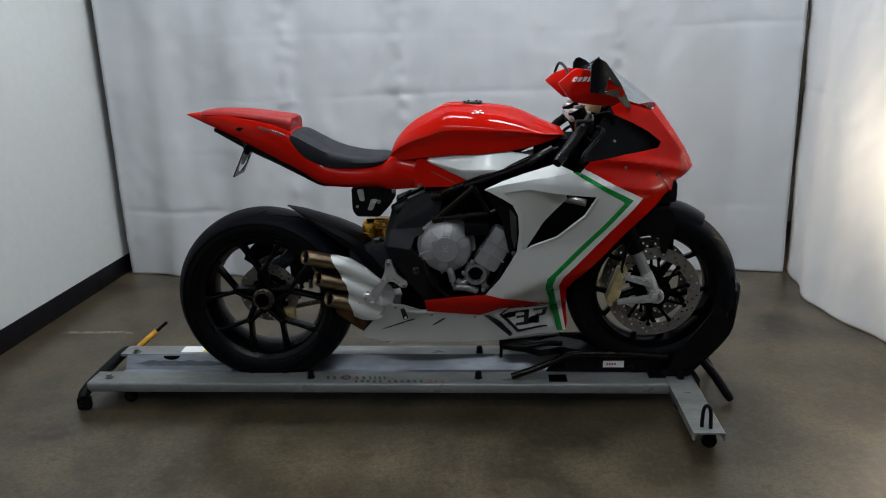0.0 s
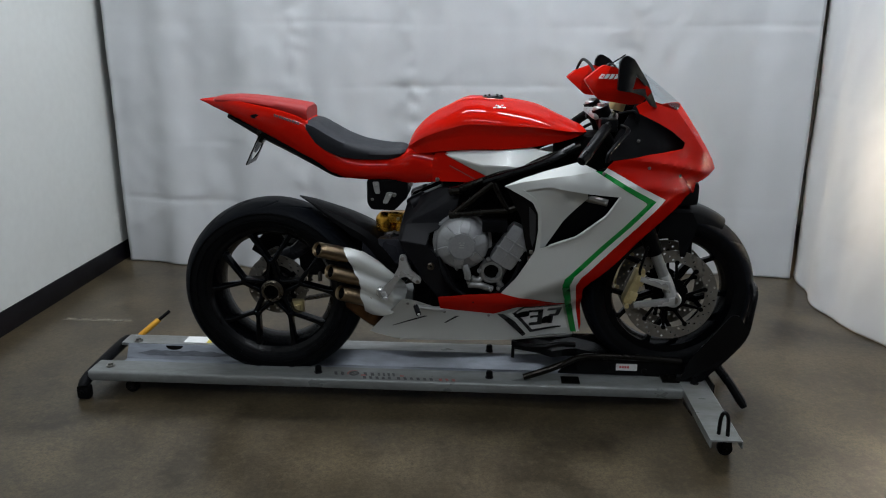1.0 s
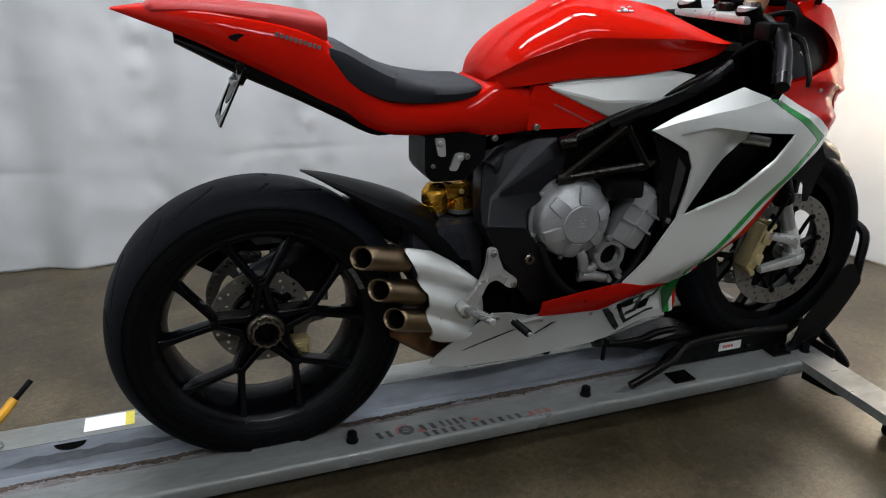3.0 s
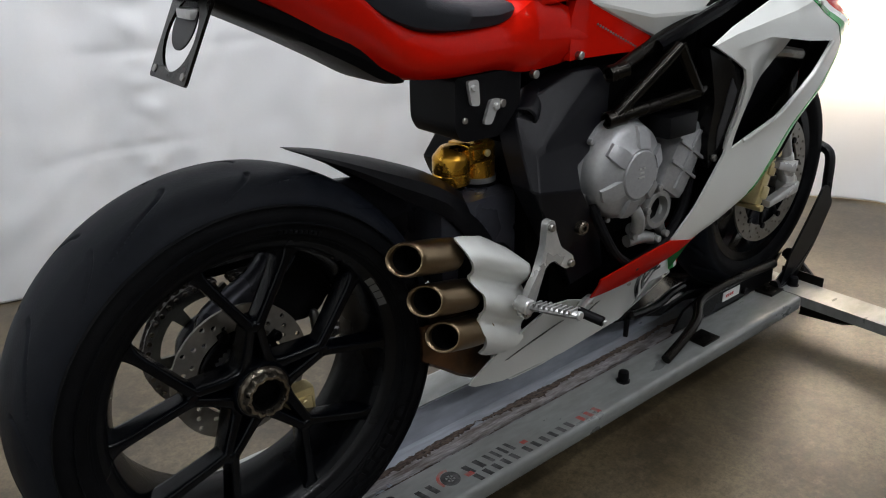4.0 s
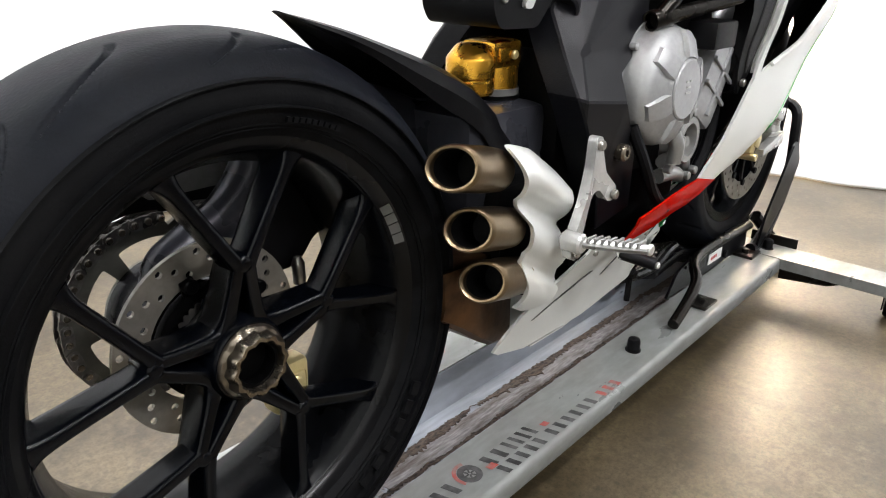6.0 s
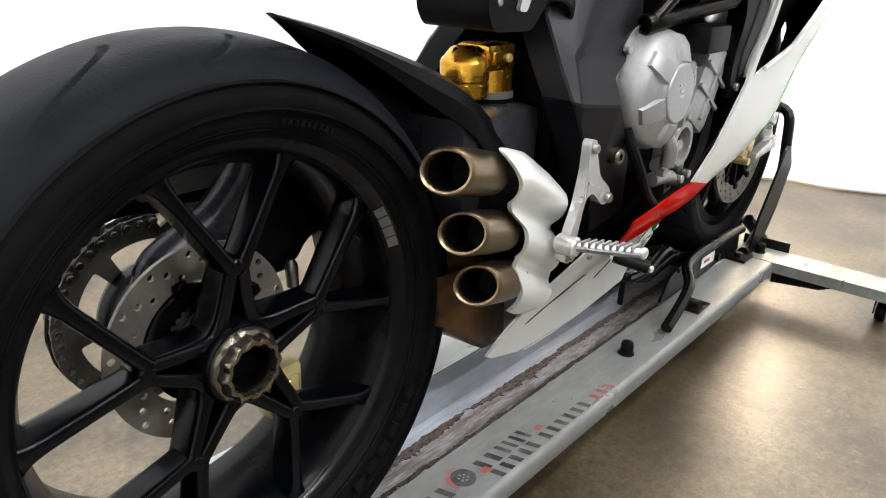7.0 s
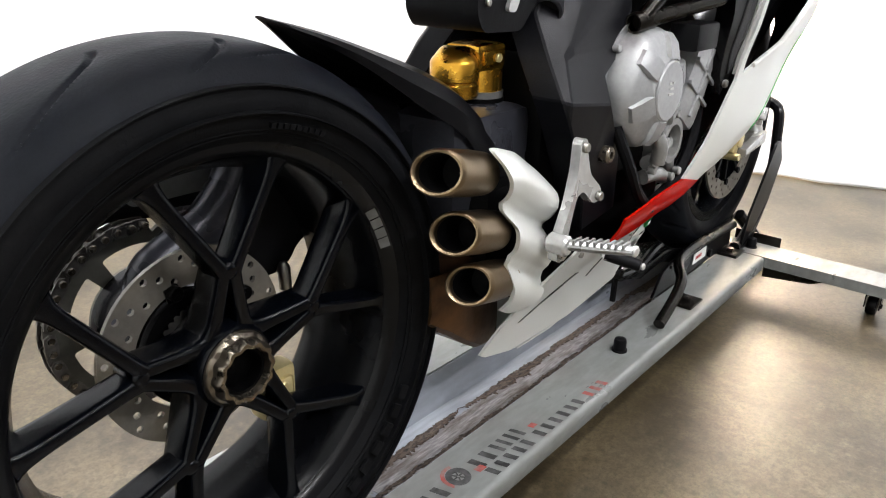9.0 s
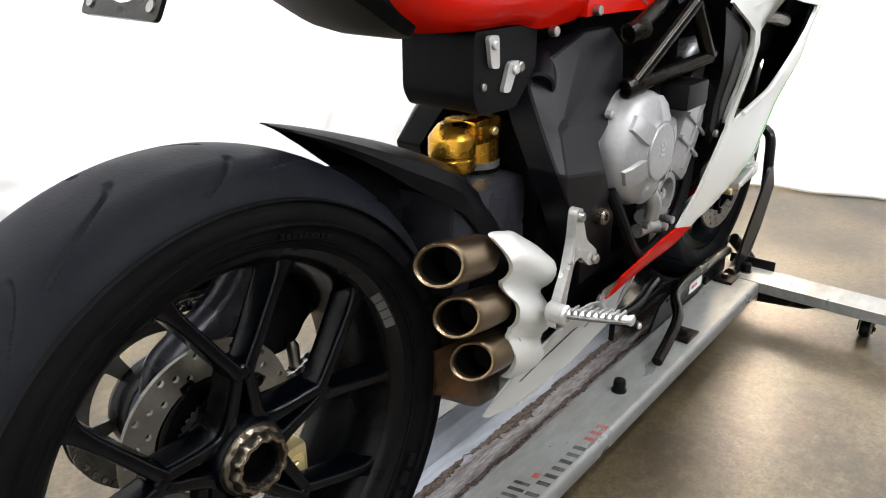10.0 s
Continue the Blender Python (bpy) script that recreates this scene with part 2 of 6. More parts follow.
# near black: shade of gaps and hollows put into the colour, also black parts
DARK = material("shade_and_black_metal", (0.0012, 0.0012, 0.0013), 0.5, 0.0, 0.3, 60, 0.2, 200, spec=0.06)
ORANGE = material("yellow_grip", (0.55, 0.27, 0.02), 0.45, 0, 0.15, 40, 0.1, 200)
MESH_GREY = material("radiator_core", (0.05, 0.05, 0.055), 0.5, 0.6, 0.3, 500, 0.5, 700)
BROWN = material("heat_stained_steel", (0.11, 0.055, 0.024), 0.36, 0.8, 0.4, 22, 0.1, 120, stain=(0.02, 0.010, 0.006), stain_scale=14, stain_amount=0.9)
RAIL = material("grey_hammered_paint", (0.19, 0.20, 0.195), 0.36, 0.2, 0.10, 60, 0.06, 250, stain=(0.11, 0.10, 0.09), stain_scale=13, stain_amount=0.45, stretch=(0.5, 1.4, 1))
CHANNEL = material("worn_channel_steel", (0.235, 0.255, 0.29), 0.34, 0.3, 0.2, 40, 0.12, 160, stain=(0.115, 0.12, 0.135), stain_scale=6, stain_amount=0.6, stretch=(0.35, 2.0, 1))
BARREL = material("black_rim_barrel", (0.0011, 0.0013, 0.0019), 0.26, 0.0, 0.2, 60, 0.03, 500, spec=0.10, rough_vary=0.05)
RUST = material("rust_and_grime", (0.048, 0.029, 0.019), 0.85, 0, 0.9, 190, 0.9, 260, stain=(0.105, 0.082, 0.068), stain_scale=95, stain_amount=0.8, stretch=(0.5, 1.3, 1))
SCORCH = material("dark_scuff", (0.055, 0.060, 0.072), 0.5, 0.1, 0.3, 40, 0.2, 150, stain=(0.15, 0.16, 0.18), stain_scale=30, stain_amount=0.7, stretch=(0.3, 1, 1))
SMEAR = material("trough_smear", (0.20, 0.188, 0.190), 0.55, 0.1, 0.45, 150, 0.3, 220, stain=(0.080, 0.058, 0.046), stain_scale=55, stain_amount=0.95, stretch=(0.3, 1.8, 1))
WORN_PRINT = material("worn_black_print", (0.014, 0.014, 0.015), 0.5, 0, 0.2, 120, stain=(0.12, 0.12, 0.12), stain_scale=45, stain_amount=0.6)
WORN_RED = material("worn_red_print", (0.30, 0.03, 0.02), 0.5, 0, 0.2, 120, stain=(0.2, 0.17, 0.16), stain_scale=45, stain_amount=0.8)
CHAIN = material("oily_chain", (0.14, 0.132, 0.125), 0.36, 0.8, 0.3, 200, 0.1, 300)
SPROCKET = material("sprocket_steel", (0.10, 0.10, 0.085), 0.4, 0.5, 0.15, 90, 0.08, 300, stain=(0.05, 0.045, 0.04), stain_scale=20, stain_amount=0.6)
STICKER = material("grey_sticker", (0.09, 0.09, 0.088), 0.5, 0, 0.1, 60)
PAPER = material("paper_label", (0.72, 0.72, 0.70), 0.5, 0, 0.05, 60)
YELLOW = material("yellow_label", (0.6, 0.5, 0.06), 0.5, 0, 0.08, 60)
WALL = material("painted_drywall", (0.58, 0.59, 0.565), 0.6, 0, 0.025, 25, 0.08, 260, stain=(0.53, 0.53, 0.505), stain_scale=1.3, stain_amount=0.35)
BASE = material("black_vinyl_baseboard", (0.006, 0.0055, 0.007), 0.4, 0, 0.2, 30, 0.05, 100, spec=0.15)
CEIL = material("ceiling_tile", (0.13, 0.13, 0.13), 0.9, 0, 0.06, 30, 0.2, 100)
# for the added walls out of view; dark so that black parts reflect little
FAR_WALL = material("unseen_dark_wall", (0.05, 0.05, 0.052), 0.8, 0, 0.1, 30, 0.1, 100, spec=0.2)


def curtain_material():
    m = material("white_curtain", (0.68, 0.69, 0.70), 0.55, 0, 0.02, 400, 0.12, 60, stain=(0.60, 0.61, 0.62), stain_scale=2.5, stain_amount=0.3)
    nt = m.node_tree
    out = nt.nodes["Material Output"]
    tr = nt.nodes.new("ShaderNodeBsdfTranslucent")
    tr.inputs[0].default_value = (0.8, 0.8, 0.8, 1)
    mx = nt.nodes.new("ShaderNodeMixShader")
    mx.inputs[0].default_value = 0.25
    nt.links.new(nt.nodes["Principled BSDF"].outputs[0], mx.inputs[1])
    nt.links.new(tr.outputs[0], mx.inputs[2])
    nt.links.new(mx.outputs[0], out.inputs[0])
    return m


CURTAIN = curtain_material()


def concrete():
    m = bpy.data.materials.new("stained_concrete")
    m.use_nodes = True
    nt = m.node_tree
    ns, ln = nt.nodes, nt.links
    bsdf = ns["Principled BSDF"]
    co = ns.new("ShaderNodeTexCoord")

    def cloud(scale, detail, rough, stretch=None, turn=0.0):
        n = ns.new("ShaderNodeTexNoise")
        n.inputs["Scale"].default_value, n.inputs["Detail"].default_value, n.inputs["Roughness"].default_value = scale, detail, rough
        src = co.outputs["Object"]
        if stretch:
            mp = ns.new("ShaderNodeMapping")
            mp.inputs["Scale"].default_value, mp.inputs["Rotation"].default_value = stretch, (0, 0, turn)
            ln.new(src, mp.inputs[0])
            src = mp.outputs[0]
        ln.new(src, n.inputs["Vector"])
        return n.outputs[0]

    def spread(value, a, b, c, d):
        r = ns.new("ShaderNodeMapRange")
        r.interpolation_type = "SMOOTHSTEP"
        for k, q in enumerate((a, b, c, d)):
            r.inputs[k + 1].default_value = q
        ln.new(value, r.inputs[0])
        return r.outputs[0]

    def blend(fac, under, over):
        x = ns.new("ShaderNodeMix")
        x.data_type = "RGBA"
        ln.new(fac, x.inputs[0])
        for k, q in ((6, under), (7, over)):
            if isinstance(q, tuple):
                x.inputs[k].default_value = (*q, 1)
            else:
                ln.new(q, x.inputs[k])
        return x.outputs[2]

    broad = cloud(0.9, 6, 0.6)
    col = blend(spread(broad, 0.32, 0.68, 0, 1), (0.0165, 0.0115, 0.0058), (0.050, 0.0365, 0.0190))
    col = blend(spread(cloud(4.5, 8, 0.62), 0.36, 0.70, 0, 0.85), col, (0.160, 0.123, 0.070))
    col = blend(spread(cloud(9.0, 9, 0.68), 0.44, 0.74, 0, 0.85), col, (0.0100, 0.0072, 0.0040))
    col = blend(spread(cloud(26.0, 6, 0.68), 0.44, 0.74, 0, 0.65), col, (0.12, 0.094, 0.056))
    col = blend(spread(cloud(3.0, 6, 0.75, (1.0, 22.0, 1.0), 0.5), 0.58, 0.80, 0, 0.40), col, (0.13, 0.105, 0.068))
    col = blend(spread(cloud(60.0, 7, 0.75), 0.40, 0.66, 0, 0.55), col, (0.010, 0.0074, 0.0042))
    col = blend(spread(cloud(150.0, 4, 0.7), 0.42, 0.72, 0, 0.55), col, (0.009, 0.0068, 0.0042))
    ln.new(col, bsdf.inputs["Base Color"])
    ln.new(spread(cloud(2.2, 3, 0.5), 0.3, 0.7, 0.29, 0.36), bsdf.inputs["Roughness"])
    bsdf.inputs["Specular IOR Level"].default_value = 0.54
    bp = ns.new("ShaderNodeBump")
    bp.inputs["Strength"].default_value, bp.inputs["Distance"].default_value = 0.08, 0.002
    ln.new(cloud(90.0, 2, 0.5), bp.inputs["Height"])
    ln.new(bp.outputs[0], bsdf.inputs["Normal"])
    return m


CONCRETE = concrete()
GLASS = bpy.data.materials.new("clear_screen")
GLASS.use_nodes = True
_n = GLASS.node_tree
_t, _r, _m = _n.nodes.new("ShaderNodeBsdfTransparent"), _n.nodes.new("ShaderNodeBsdfGlossy"), _n.nodes.new("ShaderNodeMixShader")
_t.inputs[0].default_value = (0.93, 0.95, 0.96, 1)
_r.inputs["Roughness"].default_value, _m.inputs[0].default_value = 0.03, 0.07
_n.links.new(_t.outputs[0], _m.inputs[1])
_n.links.new(_r.outputs[0], _m.inputs[2])
_n.links.new(_m.outputs[0], _n.nodes["Material Output"].inputs[0])
LAMP = bpy.data.materials.new("lit_diffuser")
LAMP.use_nodes = True
_l = LAMP.node_tree.nodes["Principled BSDF"]
_l.inputs["Emission Color"].default_value, _l.inputs["Emission Strength"].default_value = (0.93, 0.97, 1, 1), 4.0

# ---- the bay: floor, walls, curtains ----
WX, CY, CX, TOP = -1.315, 1.395, 2.39, 3.7

bm = B()
box(bm, WX - 0.15, 3.4, -5.2, 2.6, -0.1, 0)
tagged(part("floor", bm, CONCRETE), "brown stained concrete floor with pale scuffs and a dull polish", "floor", kind="structure")
# unseen ceiling, added; dark grey to hold down reflections
bm = B()
box(bm, WX - 0.15, 3.4, -5.2, 2.6, TOP, TOP + 0.1)
tagged(part("ceiling", bm, CEIL), "dark grey ceiling, unseen, added above the bay", "ceiling", kind="structure")
bm = B()
box(bm, WX - 0.12, WX, -5.2, 2.6, 0, TOP)
tagged(part("wall_west", bm, WALL), "off-white painted drywall beside the bay", "wall", kind="structure")
bm = B()
box(bm, WX, WX + 0.006, -5.2, 2.6, 0.0, 0.105, 0.002)
tagged(part("baseboard", bm, BASE), "black vinyl baseboard along the white wall", "baseboard", kind="structure")
# unseen walls, added and kept dark to deepen reflections in black surfaces
for name, a in (("wall_north", (WX, 3.3, 2.5, 2.6)), ("wall_south", (WX, 3.3, -5.2, -5.1)), ("wall_east", (3.3, 3.4, -5.1, 2.6))):
    bm = B()
    box(bm, a[0], a[1], a[2], a[3], 0, TOP)
    tagged(part(name, bm, FAR_WALL), "plain dark wall, unseen, added to close the room and keep reflections dark", "wall", kind="structure")
for lx, ly, lz, power in LAMPS:
    lamp = thing("ceiling_light", "long white fluorescent fixture hanging from the ceiling", "lamp", lx, ly, TOP, group="ceiling lights")
    bm = B()
    box(bm, -0.64, 0.64, -0.15, 0.15, -0.05, 0, 0.008)
    part("housing", bm, WALL, lamp)
    bm = B()
    box(bm, -0.6, 0.6, -0.12, 0.12, -0.062, -0.05)
    part("diffuser", bm, LAMP, lamp)


def curtain(name, label, length, height, seed, m, waves, creases=(), seams=(), line=None):
    """A hanging sheet with soft folds, creases and a hem. It runs along x and hangs from z = height to the floor."""
    bm = B()
    nx, nz = int(length / 0.018), 260
    rows = []
    for j in range(nz + 1):
        z = height * j / nz
        row = []
        low = math.exp(-z / 0.9)
        for i in range(nx + 1):
            x = length * i / nx
            y = line(x) if line else 0.0
            for w, a, p in waves:
                y += a * (0.55 + 0.75 * low) * math.sin(2 * math.pi * x / w + p + 0.25 * math.sin(1.7 * z + p))
            y += 0.030 * noise.noise(Vector((x * 1.3, z * 0.3, seed))) + 0.012 * noise.noise(Vector((x * 4.2, z * 0.35, seed + 3)))
            y += 0.010 * noise.noise(Vector((x * 2.6 + z * 1.5, z * 1.5, seed + 5))) + 0.0055 * abs(noise.noise(Vector((x * 5.5 - z * 2.5, z * 4.2, seed + 12)))) + 0.0026 * noise.noise(Vector((x * 14, z * 11, seed + 9)))
            for zk in creases:
                zz = z - zk - 0.010 * math.sin(x * 2.3 + zk * 9) - 0.006 * noise.noise(Vector((x * 4, zk, seed)))
                y += 0.0042 * max(0, 0.35 + noise.noise(Vector((x * 1.6, zk * 7, seed + 2)))) * math.exp(-(zz / 0.014) ** 2)
            for xs in seams:
                d = (x - xs) / 0.045
                if abs(d) < 3:
                    y += math.exp(-d * d) * (0.008 * noise.noise(Vector((x * 16, z * 17, seed + 4))) - 0.006) + 0.006 * math.exp(-(d / 2.2) ** 2) * noise.noise(Vector((x * 7, z * 9, seed + 6)))
            lift = 0.003 + 0.003 * noise.noise(Vector((x * 2.1, seed, 0))) if j == 0 else 0
            row.append(bm.verts.new((x, y, z + lift)))
        rows.append(row)
    for a, b in zip(rows, rows[1:]):
        for i in range(nx):
            bm.faces.new((a[i], a[i + 1], b[i + 1], b[i]))
    ob = part(name, bm, CURTAIN, sharp=80)
    sol = ob.modifiers.new("thickness", "SOLIDIFY")
    sol.thickness = 0.004
    ob.matrix_world = m
    return tagged(ob, label, "curtain")


curtain("curtain", "white fabric curtain hanging in soft folds to the floor", 2.392 - WX - 0.05, 3.3, 3, Matrix.Translation((WX + 0.05, CY, 0)),
        [(0.47, 0.013, 0.4), (0.21, 0.004, 1.3), (1.7, 0.024, 2.0)], (0.38, 0.68, 0.99, 1.30, 1.61, 1.9, 2.2), (1.02, 1.62, 2.72))
curtain("curtain", "white fabric side curtain with a crumpled hem", 4.6, 3.3, 8, Matrix.Translation((CX, 1.43, 0)) @ pose(0, 0, 0, 0, 0, -90),
        [(0.9, 0.016, 0.9), (0.33, 0.005, 2.2), (2.3, 0.03, 2.6)], (0.36, 0.66, 0.97, 1.28, 1.6, 1.9), (2.3,),
        curve_through([0, 0.5, 0.95, 1.35, 1.7, 2.6, 4.6], [0.0, 0.01, 0.06, 0.225, 0.26, 0.30, 0.34]))

# ---- the rolling dolly under the motorcycle ----
dolly = thing("motorcycle_dolly", "long grey steel motorcycle dolly on casters, scuffed and rust-marked", "dolly", 0.4, -0.006, 0)
YC = -0.006
DX0, DX1 = -0.655, 1.44


def world_part(name, bm, mat, parent, label="", sharp=32):
    """A part whose mesh was drawn in world places, put under a thing that stands elsewhere."""
    bmesh.ops.translate(bm, verts=bm.verts[:], vec=-Vector(parent.location))
    return part(name, bm, mat, parent, label, sharp)


def sweep_x(bm, prof, x0, x1, n=1):
    """A section in y and z drawn out along x."""
    return ring_loft(bm, [[Vector((x0 + (x1 - x0) * k / n, y, z)) for y, z in prof] for k in range(n + 1)])


for s, yi, yo, ys in ((-1, -0.087, -0.184, -0.134), (1, 0.075, 0.163, 0.094)):
    bm = B()
    prof = [(yi, 0.098), (yo - s * 0.010, 0.098), (yo - s * 0.004, 0.0965), (yo - s * 0.001, 0.093), (yo, 0.088), (yo, 0.066), (yo - s * 0.003, 0.062), (yo - s * 0.010, 0.062), (yo - s * 0.010, 0.088), (yi, 0.088)]
    sweep_x(bm, prof, DX0, DX1, 1)
    rail = world_part("rail", bm, RAIL, dolly, "grey painted steel rail with scuffed edges", 50)
    # studs and bolts along the rail
    for x in (0.168, 0.778, 1.49 if s < 0 else 1.35):
        bm = B()
        tube(bm, [(x, ys, 0.098), (x, ys, 0.101), (x, ys, 0.1012), (x, ys, 0.117), (x, ys, 0.122), (x, ys, 0.1245)], [0.0145, 0.0145, 0.0118, 0.0118, 0.0105, 0.006], 16)
        world_part("rubber_stud", bm, BLACK, dolly)
    bm = B()
    disk(bm, (-0.595, ys, 0.101), 0.016, 0.004, "z", 20)
    disk(bm, (-0.595, ys, 0.106), 0.010, 0.010, "z", 6)
    world_part("bolt", bm, STEEL, dolly)
    # small square gusset plate under each end of the rail
    bm = B()
    box(bm, 1.30, 1.40, ys - 0.03, ys + 0.03, 0.080, 0.0875, 0.001)
    world_part("gusset", bm, RAIL, dolly)
# the trough between the rails
bm = B()
t = 0.003
prof = [(-0.0815, 0.096), (-0.0785, 0.096), (-0.057, 0.046), (0.050, 0.046), (0.0785, 0.096), (0.0815, 0.096), (0.053, 0.041), (-0.060, 0.041)]
sweep_x(bm, [(YC + y, z) for y, z in prof], DX0 + 0.03, 1.43, 1)
world_part("trough", bm, CHANNEL, dolly, "worn steel wheel trough between the rails")
# ragged dirt in the trough: a dark crust along its upper edge, a paler smear and a thin brown streak below
def dirt(name, mat, label, base, swing, width, z, seed):
    bm = B()
    rows = []
    for k in range(2801):
        x = DX0 + 0.05 + (1.40 - DX0 - 0.05) * k / 2800
        n1, n2, n3, n4 = (noise.noise(Vector((x * q, seed + 3 * j, 0))) for j, q in enumerate((6, 23, 85, 260)))
        y1 = YC + base + swing * (0.8 * n1 + 0.45 * n2 + 0.35 * n3 + 0.28 * n4)
        y0 = y1 - max(0.0012, width * (1 + 1.0 * noise.noise(Vector((x * 7, seed + 7, 0))) + 0.5 * noise.noise(Vector((x * 40, seed + 9, 0))) + 0.4 * noise.noise(Vector((x * 190, seed + 13, 0)))))
        y0, y1 = max(y0, YC - 0.0555), max(y1, YC - 0.054)
        rows.append([Vector((x, y0, z)), Vector((x, y1, z)), Vector((x, y1, z + 0.0006)), Vector((x, y0, z + 0.0008))])
    ring_loft(bm, rows)
    world_part(name, bm, mat, dolly, label)


dirt("grime", SMEAR, "pale brown smear in the trough", 0.010, 0.008, 0.075, 0.0464, 11)
dirt("grime", RUST, "ragged crust of rust along the trough", 0.019, 0.010, 0.015, 0.0475, 1)
dirt("grime", RUST, "thin streak of rust", -0.030, 0.010, 0.008, 0.0475, 21)
# dark scuff and a slot on the far wall of the trough
def on_far_wall(x, t, lift):
    return Vector((x, YC + 0.050 + 0.0285 * t - 0.87 * lift, 0.046 + 0.050 * t + 0.49 * lift))


bm = B()
rows = []
for k in range(61):
    x = -0.585 + 0.42 * k / 60
    fade = min(1, 8 * k / 60, 3 * (1 - k / 60))
    a, b = 0.36 - 0.10 * fade + 0.05 * noise.noise(Vector((x * 20, 2, 0))), 0.38 + 0.22 * fade + 0.09 * noise.noise(Vector((x * 26, 5, 0)))
    rows.append([on_far_wall(x, a, 0.0006), on_far_wall(x, b, 0.0006), on_far_wall(x, b, 0.0012), on_far_wall(x, a, 0.0012)])
ring_loft(bm, rows)
world_part("scuff", bm, SCORCH, dolly, "long dark scuff on the trough wall")
bm = B()
arc = [(-0.442 + 0.034 * math.cos(math.pi * k / 12), 0.93 - 0.28 * math.sin(math.pi * k / 12)) for k in range(13)]
ring_loft(bm, [[on_far_wall(x, t, h) for x, t in arc] for h in (0.0006, 0.0014)])
world_part("drain_slot", bm, DARK, dolly)
# round bumper across the tail end
bm = B()
# black boxes added below the rails as the shadow gap above the floor
for s in (-1, 1):
    box(bm, DX0 + 0.04, 1.43, YC + s * 0.113 - 0.026, YC + s * 0.113 + 0.026, 0.045, 0.087, 0.003)
world_part("under_rail_shade", bm, DARK, dolly, "black boxes that stand for the shade under the rails")
bm = B()
tube(bm, [(-0.664, YC - 0.205, 0.048), (-0.668, YC - 0.15, 0.066), (-0.676, YC + 0.13, 0.075), (-0.676, YC + 0.18, 0.07)], [0.017, 0.021, 0.021, 0.018], 14, 3)
world_part("end_bumper", bm, BLACK, dolly, "black rubber-covered end bar")
bm = B()
box(bm, -0.692, -0.645, YC - 0.205, YC - 0.172, 0.0, 0.050, 0.010)
bolt(bm, (-0.670, YC - 0.207, 0.028), 0.008, 0.006)
world_part("end_foot", bm, BLACK, dolly)


def caster(x, y, z):
    """A small swivel caster that stands on the floor under z."""
    bm = B()
    box(bm, x - 0.022, x + 0.022, y - 0.02, y + 0.02, z - 0.004, z, 0.001)
    for s in (-1, 1):
        box(bm, x - 0.012, x + 0.016, y + s * 0.016 - 0.0015, y + s * 0.016 + 0.0015, 0.016, z - 0.003)
    bolt(bm, (x, y - 0.019, 0.024), 0.006, 0.004)
    fork = world_part("caster", bm, GLOSS, dolly)
    bm = B()
    revolve(bm, [(0.006, -0.011), (0.022, -0.011), (0.024, -0.007), (0.024, 0.007), (0.022, 0.011), (0.006, 0.011)], (x, y, 0.024), "y", 24)
    wheel = world_part("wheel", bm, BLACK, dolly)
    wheel.parent = fork


for x in (-0.52,):
    for s in (-1, 1):
        caster(x, YC + s * 0.128, 0.088)

# cross beam at the head end, with a tie-down loop
bm = B()
prof = [(1.4405, 0.099), (1.533, 0.099), (1.537, 0.096), (1.537, 0.073), (1.533, 0.073), (1.533, 0.094), (1.4445, 0.094), (1.4445, 0.073), (1.4405, 0.073)]
ring_loft(bm, [[Vector((x, y, z)) for x, z in prof] for y in (-0.515, 0.48)])
world_part("cross_beam", bm, RAIL, dolly, "grey pressed-steel cross beam")
for y in (-0.475, 0.44):
    bm = B()
    tube(bm, [(1.475, y, 0.098), (1.477, y, 0.155), (1.486, y - 0.004, 0.172), (1.496, y - 0.008, 0.155), (1.499, y - 0.01, 0.098)], 0.006, 10, 5)
    world_part("tie_down_loop", bm, GLOSS, dolly)
    caster(1.515, -0.425 if y < 0 else 0.39, 0.094)
# dark angle that stops the rail at the head end, and the webs below the beam
bm = B()
box(bm, 1.5385, 1.5425, -0.190, -0.075, 0.075, 0.122, 0.001)
world_part("stop_angle", bm, FRAME, dolly, "dark steel angle across the rail end")
for s in (-1, 1):
    bm = B()
    panel(bm, [(0.0, 0.0735), (0.14, 0.0735), (0.11, 0.060), (0.0, 0.048)], flat(0), 0.004, 0.05)
    for v in bm.verts:
        v.co = Vector((1.4425 + v.co.y, s * (0.185 + v.co.x), v.co.z))
    world_part("beam_web", bm, FRAME, dolly)
# label and brand bars on the rails
bm = B()
box(bm, -0.415, -0.325, 0.093, 0.150, 0.0982, 0.0988)
world_part("label", bm, PAPER, dolly, "white paper warning label")
bm = B()
box(bm, -0.325, -0.305, 0.093, 0.150, 0.0982, 0.0988)
world_part("label", bm, YELLOW, dolly, "yellow end of the warning label")


def letter_bars(y0, x0, x1, h, count, mat, slant=0.15, z=0.0986):
    """A row of plain bars, one for each worn letter."""
    wd = (x1 - x0) / count
    for k in range(count):
        a, b = x0 + wd * (k + 0.20), x0 + wd * (k + 0.66)
        bm = B()
        bm.faces.new([bm.verts.new((x + slant * (y - y0), y, z)) for x, y in ((a, y0), (b, y0), (b, y0 + h), (a, y0 + h))])
        world_part("brand_mark", bm, mat, dolly)


